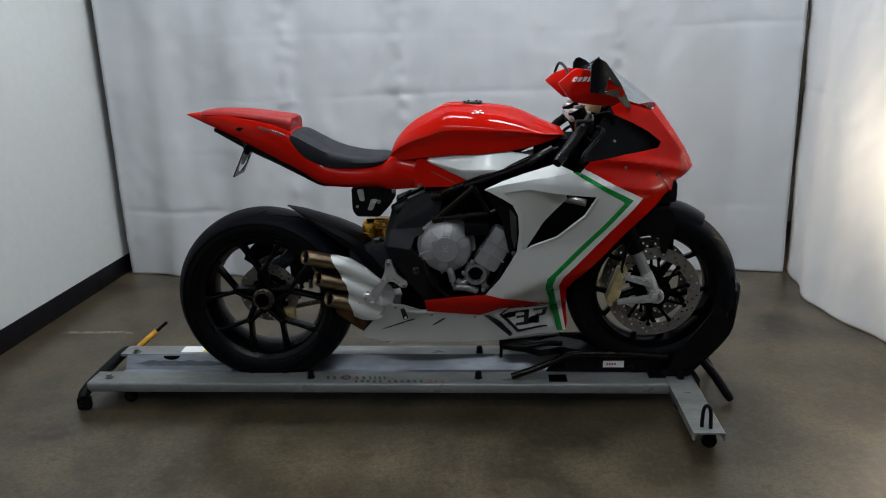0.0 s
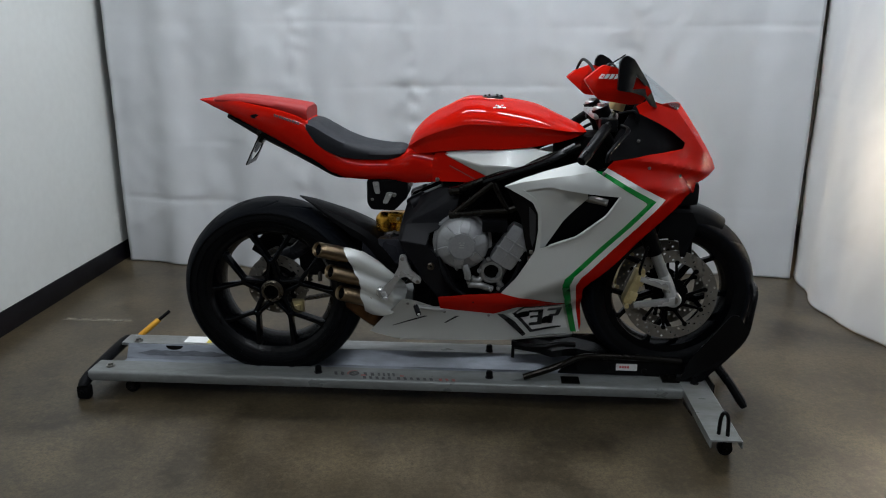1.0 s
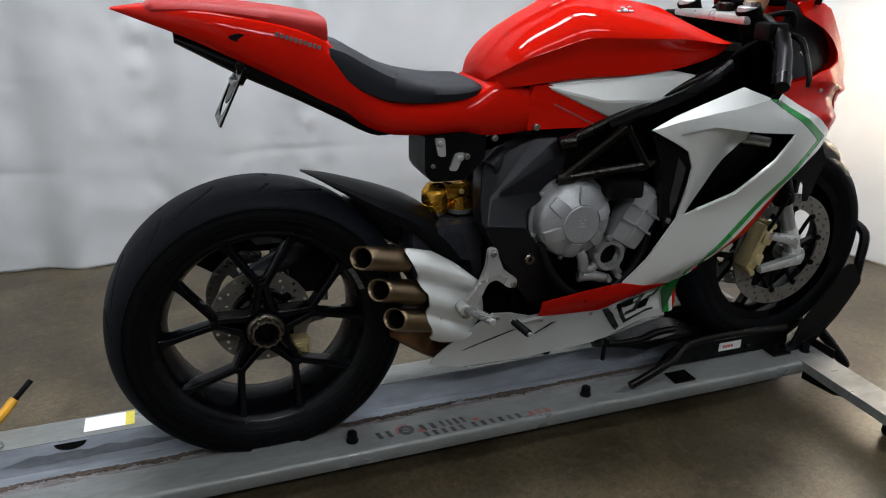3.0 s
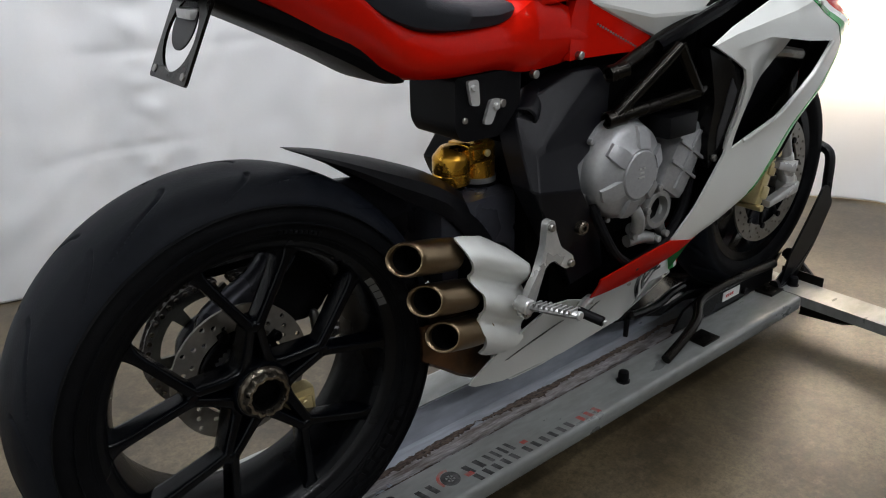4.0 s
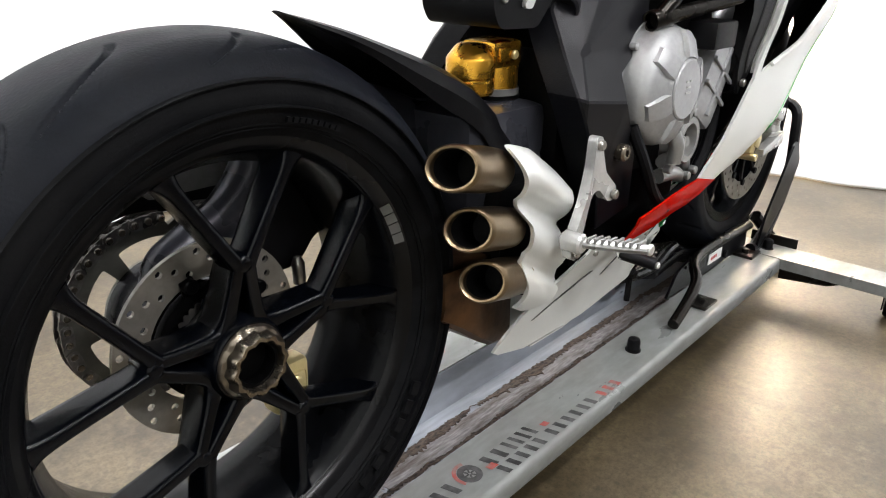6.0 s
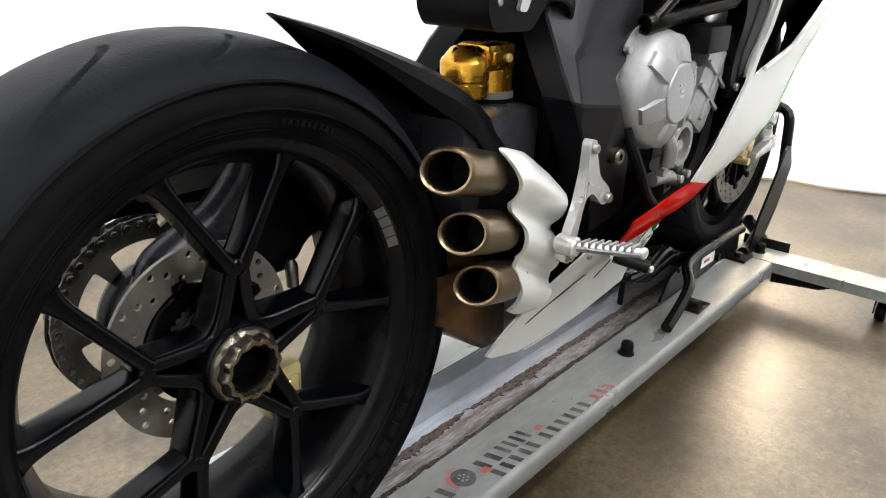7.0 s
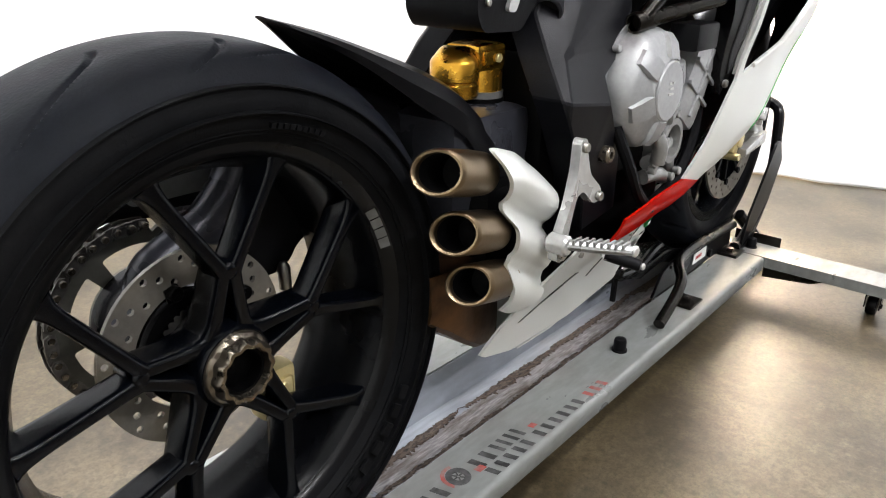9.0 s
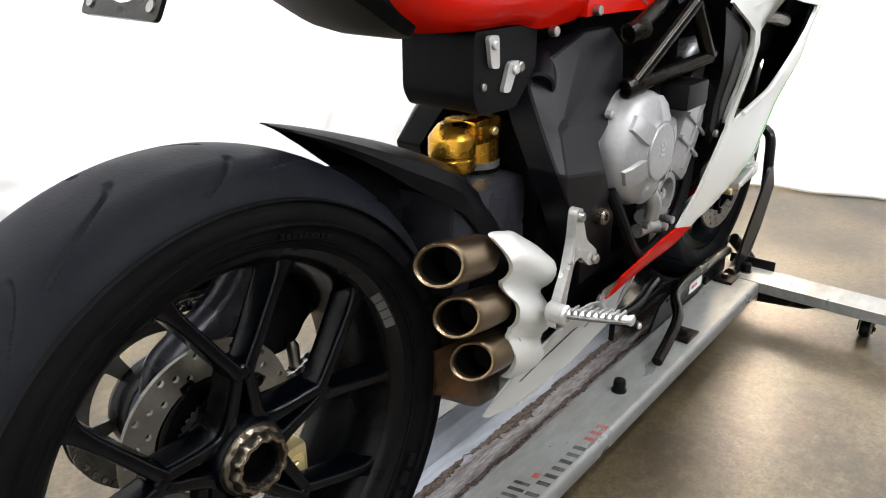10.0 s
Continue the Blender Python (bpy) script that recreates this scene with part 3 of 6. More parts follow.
letter_bars(-0.150, 0.225, 0.272, 0.026, 2, WORN_PRINT, -0.25)
letter_bars(-0.153, 0.318, 0.352, 0.011, 1, WORN_RED, -0.25, 0.0990)
letter_bars(-0.150, 0.330, 0.380, 0.025, 2, WORN_PRINT, -0.25)
letter_bars(-0.150, 0.382, 0.452, 0.025, 4, WORN_PRINT, -0.25)
letter_bars(-0.150, 0.458, 0.487, 0.010, 1, WORN_RED, -0.25)
letter_bars(-0.1745, 0.332, 0.442, 0.020, 5, WORN_PRINT, -0.25)
letter_bars(-0.1745, 0.452, 0.590, 0.020, 6, WORN_PRINT, -0.25)
letter_bars(-0.1745, 0.600, 0.668, 0.018, 3, WORN_RED, -0.25)
bm = B()
revolve(bm, [(0.009, 0.0984), (0.0185, 0.0984), (0.0185, 0.0988), (0.009, 0.0988)], (0.297, -0.135, 0), "z", 24)
emblem = world_part("brand_mark", bm, WORN_PRINT, dolly, "round black wheel emblem")
for k in range(6):
    bm = B()
    a = math.pi * k / 3
    box(bm, 0.002, 0.010, -0.0012, 0.0012, 0.0985, 0.0988, 0, Matrix.Translation((0.297, -0.135, 0)) @ Matrix.Rotation(a, 4, "Z"))
    world_part("brand_mark", bm, WORN_PRINT, dolly)
bm = B()
vs = [(0.297 + r * math.cos(a), -0.135 + r * math.sin(a), 0.0989) for r, a0, a1 in ((0.0195, 1.2, 3.6), (0.0255, 3.6, 1.2)) for a in (a0 + (a1 - a0) * k / 10 for k in range(11))]
bm.faces.new([bm.verts.new(v) for v in vs])
world_part("brand_mark", bm, WORN_RED, dolly, "red arc of the emblem")

# yellow-handled release lever at the tail end
bm = B()
tube(bm, [(-0.635, 0.185, 0.080), (-0.60, 0.21, 0.108), (-0.572, 0.235, 0.132)], [0.010, 0.012, 0.011], 10, 4)
lever = world_part("release_lever", bm, ORANGE, dolly, "yellow rubber grip of the release lever")
bm = B()
tube(bm, [(-0.576, 0.231, 0.128), (-0.536, 0.265, 0.160)], 0.007, 10)
world_part("lever_tip", bm, BLACK, dolly)

# ---- black front wheel chock on the dolly ----
chock = thing("wheel_chock", "black tubular steel front wheel chock bolted to the dolly rails", "wheel chock", 1.3, YC, 0.1)
for s in (-1, 1):
    y = YC + s * 0.105
    bm = B()
    tube(bm, [(1.43, y, 0.108), (1.47, y, 0.112), (1.565, y, 0.170), (1.645, y * 0.95, 0.260), (1.664, y * 0.88, 0.35), (1.674, y * 0.76, 0.42), (1.678, y * 0.3, 0.437)], 0.0135, 10, 4)
    world_part("hoop", bm, GLOSS, chock)
    bm = B()
    panel(bm, rounded([(1.44, 0.10), (1.47, 0.185), (1.53, 0.26), (1.595, 0.350), (1.620, 0.350), (1.660, 0.290), (1.60, 0.19), (1.535, 0.12), (1.52, 0.10)], 0.012), flat(s * (y + 0.012 * s) ), 0.006, 0.04, side=s)
    world_part("strap", bm, GLOSS, chock, "black pressed-steel side strap")
    bm = B()
    panel(bm, rounded([(1.02, 0.100), (1.06, 0.150), (1.16, 0.172), (1.46, 0.172), (1.47, 0.100)], 0.006), flat(s * (y - s * 0.026)), 0.006, 0.05, side=s)
    for k in range(4):
        bolt(bm, (1.10 + 0.035 * k, y - s * 0.03 - 0.005, 0.15), 0.004, 0.004)
    bolt(bm, (1.325, y - s * 0.03 - 0.007, 0.118), 0.010, 0.010)
    world_part("side_plate", bm, GLOSS, chock)
    bm = B()
    tube(bm, [(0.896, -0.156 if s < 0 else 0.126, 0.114), (0.965, -0.150 if s < 0 else 0.12, 0.136), (1.03, -0.138 if s < 0 else 0.108, 0.158), (1.11, y - s * 0.012, 0.172), (1.28, y - s * 0.015, 0.174), (1.45, y - s * 0.02, 0.160)], 0.0115, 12, 4)
    world_part("lever", bm, FRAME, chock, "worn black steel foot lever with an open end")
    bm = B()
    box(bm, 1.028, 1.092, YC + s * 0.136 - 0.025, YC + s * 0.136 + 0.025, 0.099, 0.104, 0.001)
    disk(bm, (1.058, YC + s * 0.140, 0.107), 0.007, 0.006, "z", 6)
    world_part("mounting_plate", bm, FRAME, chock)
    bm = B()
    box(bm, 1.38, 1.44, YC + s * 0.105 - 0.024, YC + s * 0.105 + 0.024, 0.099, 0.106, 0.001)
    disk(bm, (1.40, YC + s * 0.105, 0.112), 0.009, 0.010, "z", 6)
    world_part("mounting_plate", bm, FRAME, chock)
    bm = B()
    tube(bm, [(1.57, YC + s * 0.06, 0.15), (1.62, YC + s * 0.09, 0.09), (1.66, YC + s * 0.12, 0.03), (1.67, YC + s * 0.125, 0.014)], [0.016, 0.016, 0.016, 0.012], 10, 2)
    world_part("stay", bm, GLOSS, chock)
bm = B()
box(bm, 1.226, 1.30, YC - 0.081, YC - 0.0795, 0.118, 0.143)
world_part("label", bm, PAPER, chock, "white label with a small red mark")
bm = B()
for k in range(4):
    box(bm, 1.238 + k * 0.009, 1.244 + k * 0.009, YC - 0.0817, YC - 0.0811, 0.127, 0.135)
world_part("label_mark", bm, RED_DECAL, chock)
# cradle tongue that the tyre rolls onto
bm = B()
rings = []
for x, z, w in ((0.868, 0.182, 0.03), (0.95, 0.176, 0.05), (1.0, 0.165, 0.062), (1.08, 0.182, 0.07), (1.16, 0.165, 0.07), (1.25, 0.125, 0.072), (1.38, 0.098, 0.072), (1.46, 0.12, 0.07), (1.53, 0.16, 0.066)):
    rings.append([Vector((x, YC + sy * w, z + dz)) for sy, dz in ((-1, 0.012), (-0.9, 0), (0, -0.018), (0.9, 0), (1, 0.012), (0.9, -0.016), (0, -0.03), (-0.9, -0.016))])
ring_loft(bm, rings)
world_part("cradle", bm, GLOSS, chock, "black pressed-steel cradle holding the tyre")
bm = B()
tube(bm, [(0.865, -0.075, 0.215), (0.87, -0.075, 0.20), (0.96, -0.075, 0.195), (1.02, -0.07, 0.205), (1.08, -0.06, 0.20)], 0.010, 10, 3)
world_part("cradle_lip", bm, GLOSS, chock)
bm = B()
tube(bm, [(0.862, -0.07, 0.215), (0.86, -0.07, 0.15)], 0.006, 8)
world_part("pin", bm, BLACK, chock)

# ---- the motorcycle ----
YB, RA, FA = -0.01, 0.38, 0.402
bike = thing("motorcycle", "red and silver faired sport motorcycle with green and white stripes", "motorcycle", 0, YB, 0)
RR, FR, FX = 0.325, 0.30, 1.393


def bpart(name, bm, mat, parent=None, label="", sharp=32):
    return part(name, bm, mat, parent or bike, label, sharp)


def tyre(name, c, profile, pitch, grooves, parent, seg=640, n=61, half_w=0.006, shoulder=0.258):
    """A tyre with its tread grooves pressed in. profile: (radius, half place across) from bead to crown to bead."""
    bm = B()
    f = curve_through([p[2] for p in profile], [p[0] for p in profile])
    g = curve_through([p[2] for p in profile], [p[1] for p in profile])
    rings = []
    for k in range(seg):
        a = 2 * math.pi * k / seg
        ring = []
        for j in range(n):
            s = -1 + 2 * j / (n - 1)
            r, y = f(s), g(s)
            u = abs(s)
            cut = 0.0
            for a0, s0, s1, bend, side in grooves:
                if (side == 0 or side * s > 0) and s0 - 0.02 < u < s1 + 0.02:
                    t = (u - s0) / (s1 - s0)
                    centre = a0 + bend * t * t
                    off = (a * pitch / (2 * math.pi) - centre + (0.5 if s < 0 else 0)) % 1
                    off = min(off, 1 - off) * 2 * math.pi / pitch * r
                    if off < half_w and 0 <= t <= 1:
                        cut = max(cut, 0.0035 * (1 - (off / half_w) ** 4) * min(1, 8 * t, 8 * (1 - t)))
            ring.append(Vector(c) + Vector(((r - cut) * math.cos(a), y, (r - cut) * math.sin(a))))
        rings.append(ring)
    rows = [[bm.verts.new(p) for p in ring] for ring in rings]
    for a, b in zip(rows, rows[1:] + rows[:1]):
        for i in range(n - 1):
            bm.faces.new((a[i], a[i + 1], b[i + 1], b[i]))
        bm.faces.new((a[n - 1], a[0], b[0], b[n - 1]))
    bmesh.ops.recalc_face_normals(bm, faces=bm.faces[:])
    for face in bm.faces:
        q = face.calc_center_median() - Vector(c)
        face.material_index = 1 if math.hypot(q.x, q.z) > shoulder else 0
    ob = bpart(name, bm, RUBBER, parent, sharp=50)
    ob.data.materials.append(TREAD)
    return ob


def full(profile):
    """Mirror half a tyre profile; the third number is the place along the section."""
    half = [(r, y) for r, y in profile]
    pts = [(r, -y) for r, y in half] + [(r, y) for r, y in half[-2::-1]]
    total = [0.0]
    for (r0, y0), (r1, y1) in zip(pts, pts[1:]):
        total.append(total[-1] + math.hypot(r1 - r0, y1 - y0))
    return [(r, y, -1 + 2 * s / total[-1]) for (r, y), s in zip(pts, total)]


def bar(bm, p0, p1, w0, w1, d0, d1, across):
    """A tapered rib from p0 to p1; w lies across, d goes in depth along +y from the face."""
    p0, p1 = Vector(p0), Vector(p1)
    a = Vector(across).normalized()
    rings = []
    for k in range(5):
        t = k / 4
        p, w, d = p0.lerp(p1, t), w0 + (w1 - w0) * t, d0 + (d1 - d0) * t
        rings.append([p + a * w * u + Vector((0, d * v, 0)) for u, v in ((-0.74, 0), (0.74, 0), (1, 0.065), (0.97, 0.5), (0.85, 1), (-0.85, 1), (-0.97, 0.5), (-1, 0.065))])
    return ring_loft(bm, rings)


def spoke_arm(bm, p0, p1, w0, w1, d0, d1, flare0, flare1):
    """A cast wheel arm with rounded edges that swells into what it joins at either end."""
    p0, p1 = Vector(p0), Vector(p1)
    d = p1 - p0
    a = Vector((-d.z, 0, d.x)).normalized()
    rings = []
    for k in range(19):
        t = 0.5 - 0.5 * math.cos(math.pi * k / 18)
        swell = 1 + flare0 * math.exp(-t * d.length / 0.007) + flare1 * math.exp(-(1 - t) * d.length / 0.009)
        p, w, depth = p0.lerp(p1, t), (w0 + (w1 - w0) * t) * swell, d0 + (d1 - d0) * t
        half = [(0.30, 0.0), (0.62, 0.012), (0.83, 0.045), (0.95, 0.11), (1.0, 0.22), (1.04, 0.5), (1.10, 0.8), (1.0, 0.95), (0.7, 1.0)]
        rings.append([p + a * w * u + Vector((0, depth * v, 0)) for u, v in [(-u, v) for u, v in half[::-1]] + half])
    return ring_loft(bm, rings)


# rear wheel
c = Vector((0, 0, RA))
bm = B()
revolve(bm, [(0.2165, -0.056), (0.220, -0.0600), (0.230, -0.0645), (0.232, -0.062), (0.224, -0.056), (0.218, -0.045), (0.210, -0.02), (0.208, 0.05), (0.218, 0.066), (0.230, 0.072), (0.226, 0.076),
             (0.214, 0.074), (0.203, 0.06), (0.199, 0.03), (0.200, -0.02), (0.2125, -0.048)], c, "y", 120)
rear = bpart("rear_wheel", bm, BARREL, None, "satin black cast rear wheel with five forked spokes")
bm = B()
revolve(bm, [(0.2160, -0.046), (0.2180, -0.0570), (0.2198, -0.0610), (0.2265, -0.0655), (0.2325, -0.0692), (0.2350, -0.0706), (0.2366, -0.0690), (0.2355, -0.0640), (0.2260, -0.0540)], c, "y", 160)
bpart("rim_lip", bm, GLOSS, rear)
for k in range(5):
    a = math.radians(90 + 72 * k)
    rad, tan = Vector((math.cos(a), 0, math.sin(a))), Vector((-math.sin(a), 0, math.cos(a)))
    bm = B()
    for s in (-1, 1):
        b = a + s * math.radians(19)
        end = c + 0.2190 * Vector((math.cos(b), 0, math.sin(b))) + Vector((0, -0.0585, 0))
        apex = c + rad * 0.106 + tan * s * 0.005 + Vector((0, -0.066, 0))
        spoke_arm(bm, apex, end, 0.0074, 0.0078, 0.032, 0.040, 0.25, 1.1)
        hub = c + rad * 0.036 + tan * s * 0.019 + Vector((0, -0.056, 0))
        spoke_arm(bm, hub, apex + rad * 0.005, 0.0088, 0.0070, 0.046, 0.036, 0.7, 0.2)
    knuckle = c + rad * 0.108
    tube(bm, [knuckle + Vector((0, q, 0)) for q in (-0.0662, -0.0655, -0.062, -0.034, -0.031)], [0.003, 0.0075, 0.0098, 0.0112, 0.006], 20)
    bpart("spoke", bm, RIM, rear, sharp=70)
bm = B()
revolve(bm, [(0.030, -0.062), (0.042, -0.062), (0.047, -0.054), (0.050, 0.02), (0.060, 0.03), (0.060, 0.045), (0.027, 0.045)], c, "y", 48)
bpart("hub", bm, RIM, rear)
bm = B()
rows = []
for k in range(96):
    a = 2 * math.pi * k / 96
    lobe = 0.0011 * math.cos(12 * a)
    rows.append([c + Vector((r * math.cos(a), h, r * math.sin(a))) for r, h in ((0.0262, -0.05), (0.0262, -0.076), (0.0275 + lobe, -0.0805), (0.0315 + 1.5 * lobe, -0.0805), (0.0345 + 1.6 * lobe, -0.076), (0.0350 + 1.2 * lobe, -0.068), (0.0385, -0.066), (0.0405, -0.062), (0.0410, -0.052))])
ring_loft(bm, rows, closed=True)
bpart("axle_nut", bm, NUT, rear, "fluted bare steel axle nut, browned by heat")
bm = B()
revolve(bm, [(0.0225, -0.045), (0.0258, -0.045), (0.0258, -0.072), (0.0225, -0.072)], c, "y", 40)
disk(bm, c + Vector((0, -0.05, 0)), 0.0225, 0.01)
bpart("axle", bm, DARK, rear)
half = [(0.226, 0.068), (0.2365, 0.0785), (0.252, 0.0895), (0.272, 0.093), (0.292, 0.088), (0.311, 0.070), (0.3225, 0.040), (RR + 0.001, 0.0)]
tyre("tyre", c + Vector((0, 0.006, 0)), full(half), 9, [(0.1, 0.06, 0.44, 0.55, 0), (0.62, 0.20, 0.50, 0.28, 0)], rear, 1200, 151, 0.0048, 0.286)
bm = B()
for r0, b0, n, wd in ((0.252, 300, 6, 4.0), (0.252, 215, 5, 4.0), (0.252, 66, 9, 1.2)):
    for k in range(n):
        b = math.radians(b0 + k * wd * 1.45)
        h = 0.012 if wd > 2 else 0.005
        q = [(r0 - h / 2, b), (r0 - h / 2, b + math.radians(wd)), (r0 + h / 2, b + math.radians(wd)), (r0 + h / 2, b)]
        face = lambda r: -0.0905 - 0.0012 + max(0, 0.252 - r) * 0.25
        vs = [c + Vector((r * math.cos(t), face(r), r * math.sin(t))) for r, t in q]
        i = c + Vector(((r0 - h * 0.2) * math.cos(b + math.radians(wd / 2)), 0, (r0 - h * 0.2) * math.sin(b + math.radians(wd / 2))))
        top = [bm.verts.new(v) for v in vs]
        low = [bm.verts.new(v + Vector((0, 0.004, 0))) for v in vs]
        bm.faces.new(top)
        for m in range(4):
            bm.faces.new((top[m], top[(m + 1) % 4], low[(m + 1) % 4], low[m]))
bpart("sidewall_mark", bm, RUBBER, rear)["kind"] = "stuff"
for r, y in ((0.2425, 0.0785), (0.2465, 0.0810), (0.2640, 0.0932), (0.2880, 0.0898)):
    bm = B()
    revolve(bm, [(r - 0.0014, -y + 0.008), (r - 0.0006, -y - 0.0004), (r + 0.0006, -y - 0.0004), (r + 0.0014, -y + 0.008)], c, "y", 160)
    bpart("sidewall_ridge", bm, RUBBER, rear)
bm = B()
for k in range(4):
    b = math.radians(18.5 + 3.8 * k)
    vs = [c + Vector((r * math.cos(t), y, r * math.sin(t))) for r, y, t in ((0.2205, -0.0624, b), (0.2205, -0.0624, b + 0.060), (0.2312, -0.0692, b + 0.060), (0.2312, -0.0692, b))]
    bm.faces.new([bm.verts.new(v) for v in vs])
bpart("rim_sticker", bm, STICKER, rear)


def brake_disc(name, c, r0, r1, y, holes, parent, mat=DISC):
    bm = B()
    outline = circle((c[0], c[2]), r1, 72)
    cuts = [circle((c[0], c[2]), r0, 48)]
    for rh, n, turn in holes:
        cuts += [circle((c[0] + rh * math.cos(2 * math.pi * (k + turn) / n), c[2] + rh * math.sin(2 * math.pi * (k + turn) / n)), 0.0042, 7) for k in range(n)]
    panel(bm, outline, flat(-y), 0.005, 0.02, cuts)
    return bpart(name, bm, mat, parent)


brake_disc("rear_brake_disc", c, 0.072, 0.111, 0.010, [(0.082, 14, 0.0), (0.093, 14, 0.33), (0.103, 14, 0.66)], rear)
bm = B()
for k in range(5):
    a = math.radians(36 + 72 * k)
    bar(bm, c + 0.045 * Vector((math.cos(a), 0, math.sin(a))) + Vector((0, 0.006, 0)), c + 0.08 * Vector((math.cos(a), 0, math.sin(a))) + Vector((0, 0.006, 0)), 0.012, 0.008, 0.006, 0.006, (-math.sin(a), 0, math.cos(a)))
revolve(bm, [(0.04, 0.004), (0.066, 0.004), (0.066, 0.014), (0.04, 0.014)], c, "y", 40)
bpart("disc_carrier", bm, DARK, rear)
# toothed sensor ring, carrier bolts and the dark bearing carrier behind the disc
bm = B()
ring = []
for k in range(120):
    q = 2 * math.pi * k / 120
    ring.append((c.x + (0.0575 if k % 3 else 0.054) * math.cos(q), c.z + (0.0575 if k % 3 else 0.054) * math.sin(q)))
panel(bm, ring, flat(0.006), 0.002, 0.02, [circle((c.x, c.z), 0.047, 48)])
bpart("sensor_ring", bm, STEEL, rear)
for k in range(5):
    q = math.radians(36 + 72 * k)
    bm = B()
    bolt(bm, (c.x + 0.074 * math.cos(q), 0.003, c.z + 0.074 * math.sin(q)), 0.0085, 0.010)
    bpart("disc_bolt", bm, DARK, rear)
bm = B()
revolve(bm, [(0.045, 0.085), (0.060, 0.085), (0.063, 0.09), (0.063, 0.118), (0.045, 0.118)], c, "y", 64)
bpart("bearing_carrier", bm, GLOSS, rear)
for k in range(6):
    q = math.radians(20 + 60 * k)
    bm = B()
    bolt(bm, (c.x + 0.053 * math.cos(q), 0.083, c.z + 0.053 * math.sin(q)), 0.006, 0.010)
    bpart("carrier_bolt", bm, NUT, rear)
# sprocket and chain on the far side
SY = 0.124
bm = B()
teeth = []
for k in range(160):
    a = 2 * math.pi * k / 160
    teeth.append((c.x + (0.103 + 0.004 * math.cos(40 * a)) * math.cos(a), c.z + (0.103 + 0.004 * math.cos(40 * a)) * math.sin(a)))
windows = []
for k in range(6):
    q = [math.radians(60 * k + 12 + 5 * i) for i in range(10)]
    windows.append(rounded([(c.x + 0.0865 * math.cos(a), c.z + 0.0865 * math.sin(a)) for a in q] + [(c.x + 0.062 * math.cos(a), c.z + 0.062 * math.sin(a)) for a in q[::-1]], 0.004, 2))
panel(bm, teeth, flat(SY), 0.006, 0.025, [circle((c.x, c.z), 0.045, 24), *windows], side=1)
bpart("sprocket", bm, SPROCKET, rear)


def chain_line():
    """Pitch points of the closed chain, from the rear sprocket to the front one."""
    pts = []
    fx, fz, r1, r2 = 0.56, 0.42, 0.107, 0.036
    for k in range(48):
        a = math.radians(82) + math.radians(200) * k / 47
        pts.append((r1 * math.cos(a), RA + r1 * math.sin(a)))
    for k in range(1, 34):
        t = k / 34
        pts.append((pts[47][0] + (fx - pts[47][0]) * t, pts[47][1] + (fz - r2 - pts[47][1]) * t))
    for k in range(12):
        a = math.radians(-90 + 180 * k / 11)
        pts.append((fx + r2 * math.cos(a), fz + r2 * math.sin(a)))
    for k in range(1, 34):
        t = k / 34
        pts.append((fx + (pts[0][0] - fx) * t, fz + r2 + (pts[0][1] - fz - r2) * t))
    out, need = [pts[0]], 0.0159
    for p in pts[1:]:
        while math.dist(out[-1], p) >= need:
            q, d = out[-1], math.dist(out[-1], p)
            out.append((q[0] + (p[0] - q[0]) * need / d, q[1] + (p[1] - q[1]) * need / d))
    return out


bm = B()
links = chain_line()
for k, ((ax, az), (bx, bz)) in enumerate(zip(links, links[1:])):
    yo = 0.0085 if k % 2 else 0.006
    ang = math.atan2(bz - az, bx - ax)
    for s in (-1, 1):
        m = Matrix.Translation(((ax + bx) / 2, SY + 0.003 + s * yo, (az + bz) / 2)) @ Matrix.Rotation(-ang, 4, "Y")
        ring = [(0.0150 * math.cos(t) * (1 if abs(math.cos(t)) > 0.3 else 0.9), 0.0106 * math.sin(t) * (0.72 if abs(math.cos(t)) < 0.45 else 1)) for t in (2 * math.pi * j / 10 for j in range(10))]
        ring_loft(bm, [[m @ Vector((x, h, z)) for x, z in ring] for h in (-0.001, 0.001)])
    tube(bm, [(ax, SY - 0.0085, az), (ax, SY + 0.0145, az)], 0.0045, 8)
chain = bpart("chain", bm, CHAIN, rear)
bm = B()
for ax, az in links:
    disk(bm, (ax, SY - 0.0075, az), 0.0042, 0.004, "y", 10, 0.0008)
bpart("chain_pin", bm, NUT, chain)["kind"] = "stuff"

# dark guard that follows the chain over the sprocket
bm = B()
q = [math.radians(80 + 5 * i) for i in range(14)]
panel(bm, [((0.196 - 0.0028 * i) * math.cos(a), RA + (0.196 - 0.0028 * i) * math.sin(a)) for i, a in enumerate(q)] + [(0.111 * math.cos(a), RA + 0.111 * math.sin(a)) for a in q[::-1]], flat(SY + 0.022), 0.004, 0.02, side=1)
bpart("chain_guard", bm, BLACK, None, "slim black chain guard")
bm = B()
panel(bm, rounded([(0.012, 0.503), (0.10, 0.503), (0.30, 0.500), (0.30, 0.575), (0.13, 0.632), (0.04, 0.640), (0.0, 0.60), (-0.01, 0.53)], 0.006), flat(SY + 0.016), 0.004, 0.03, side=1)
bpart("chain_guard", bm, SATIN, None, "grey upper chain guard")
bm = B()
panel(bm, rounded([(-0.01, 0.484), (0.14, 0.478), (0.30, 0.470), (0.30, 0.506), (-0.01, 0.508)], 0.004), flat(SY + 0.027), 0.004, 0.03, side=1)
bpart("chain_guard", bm, BLACK, None, "black inner chain guard")

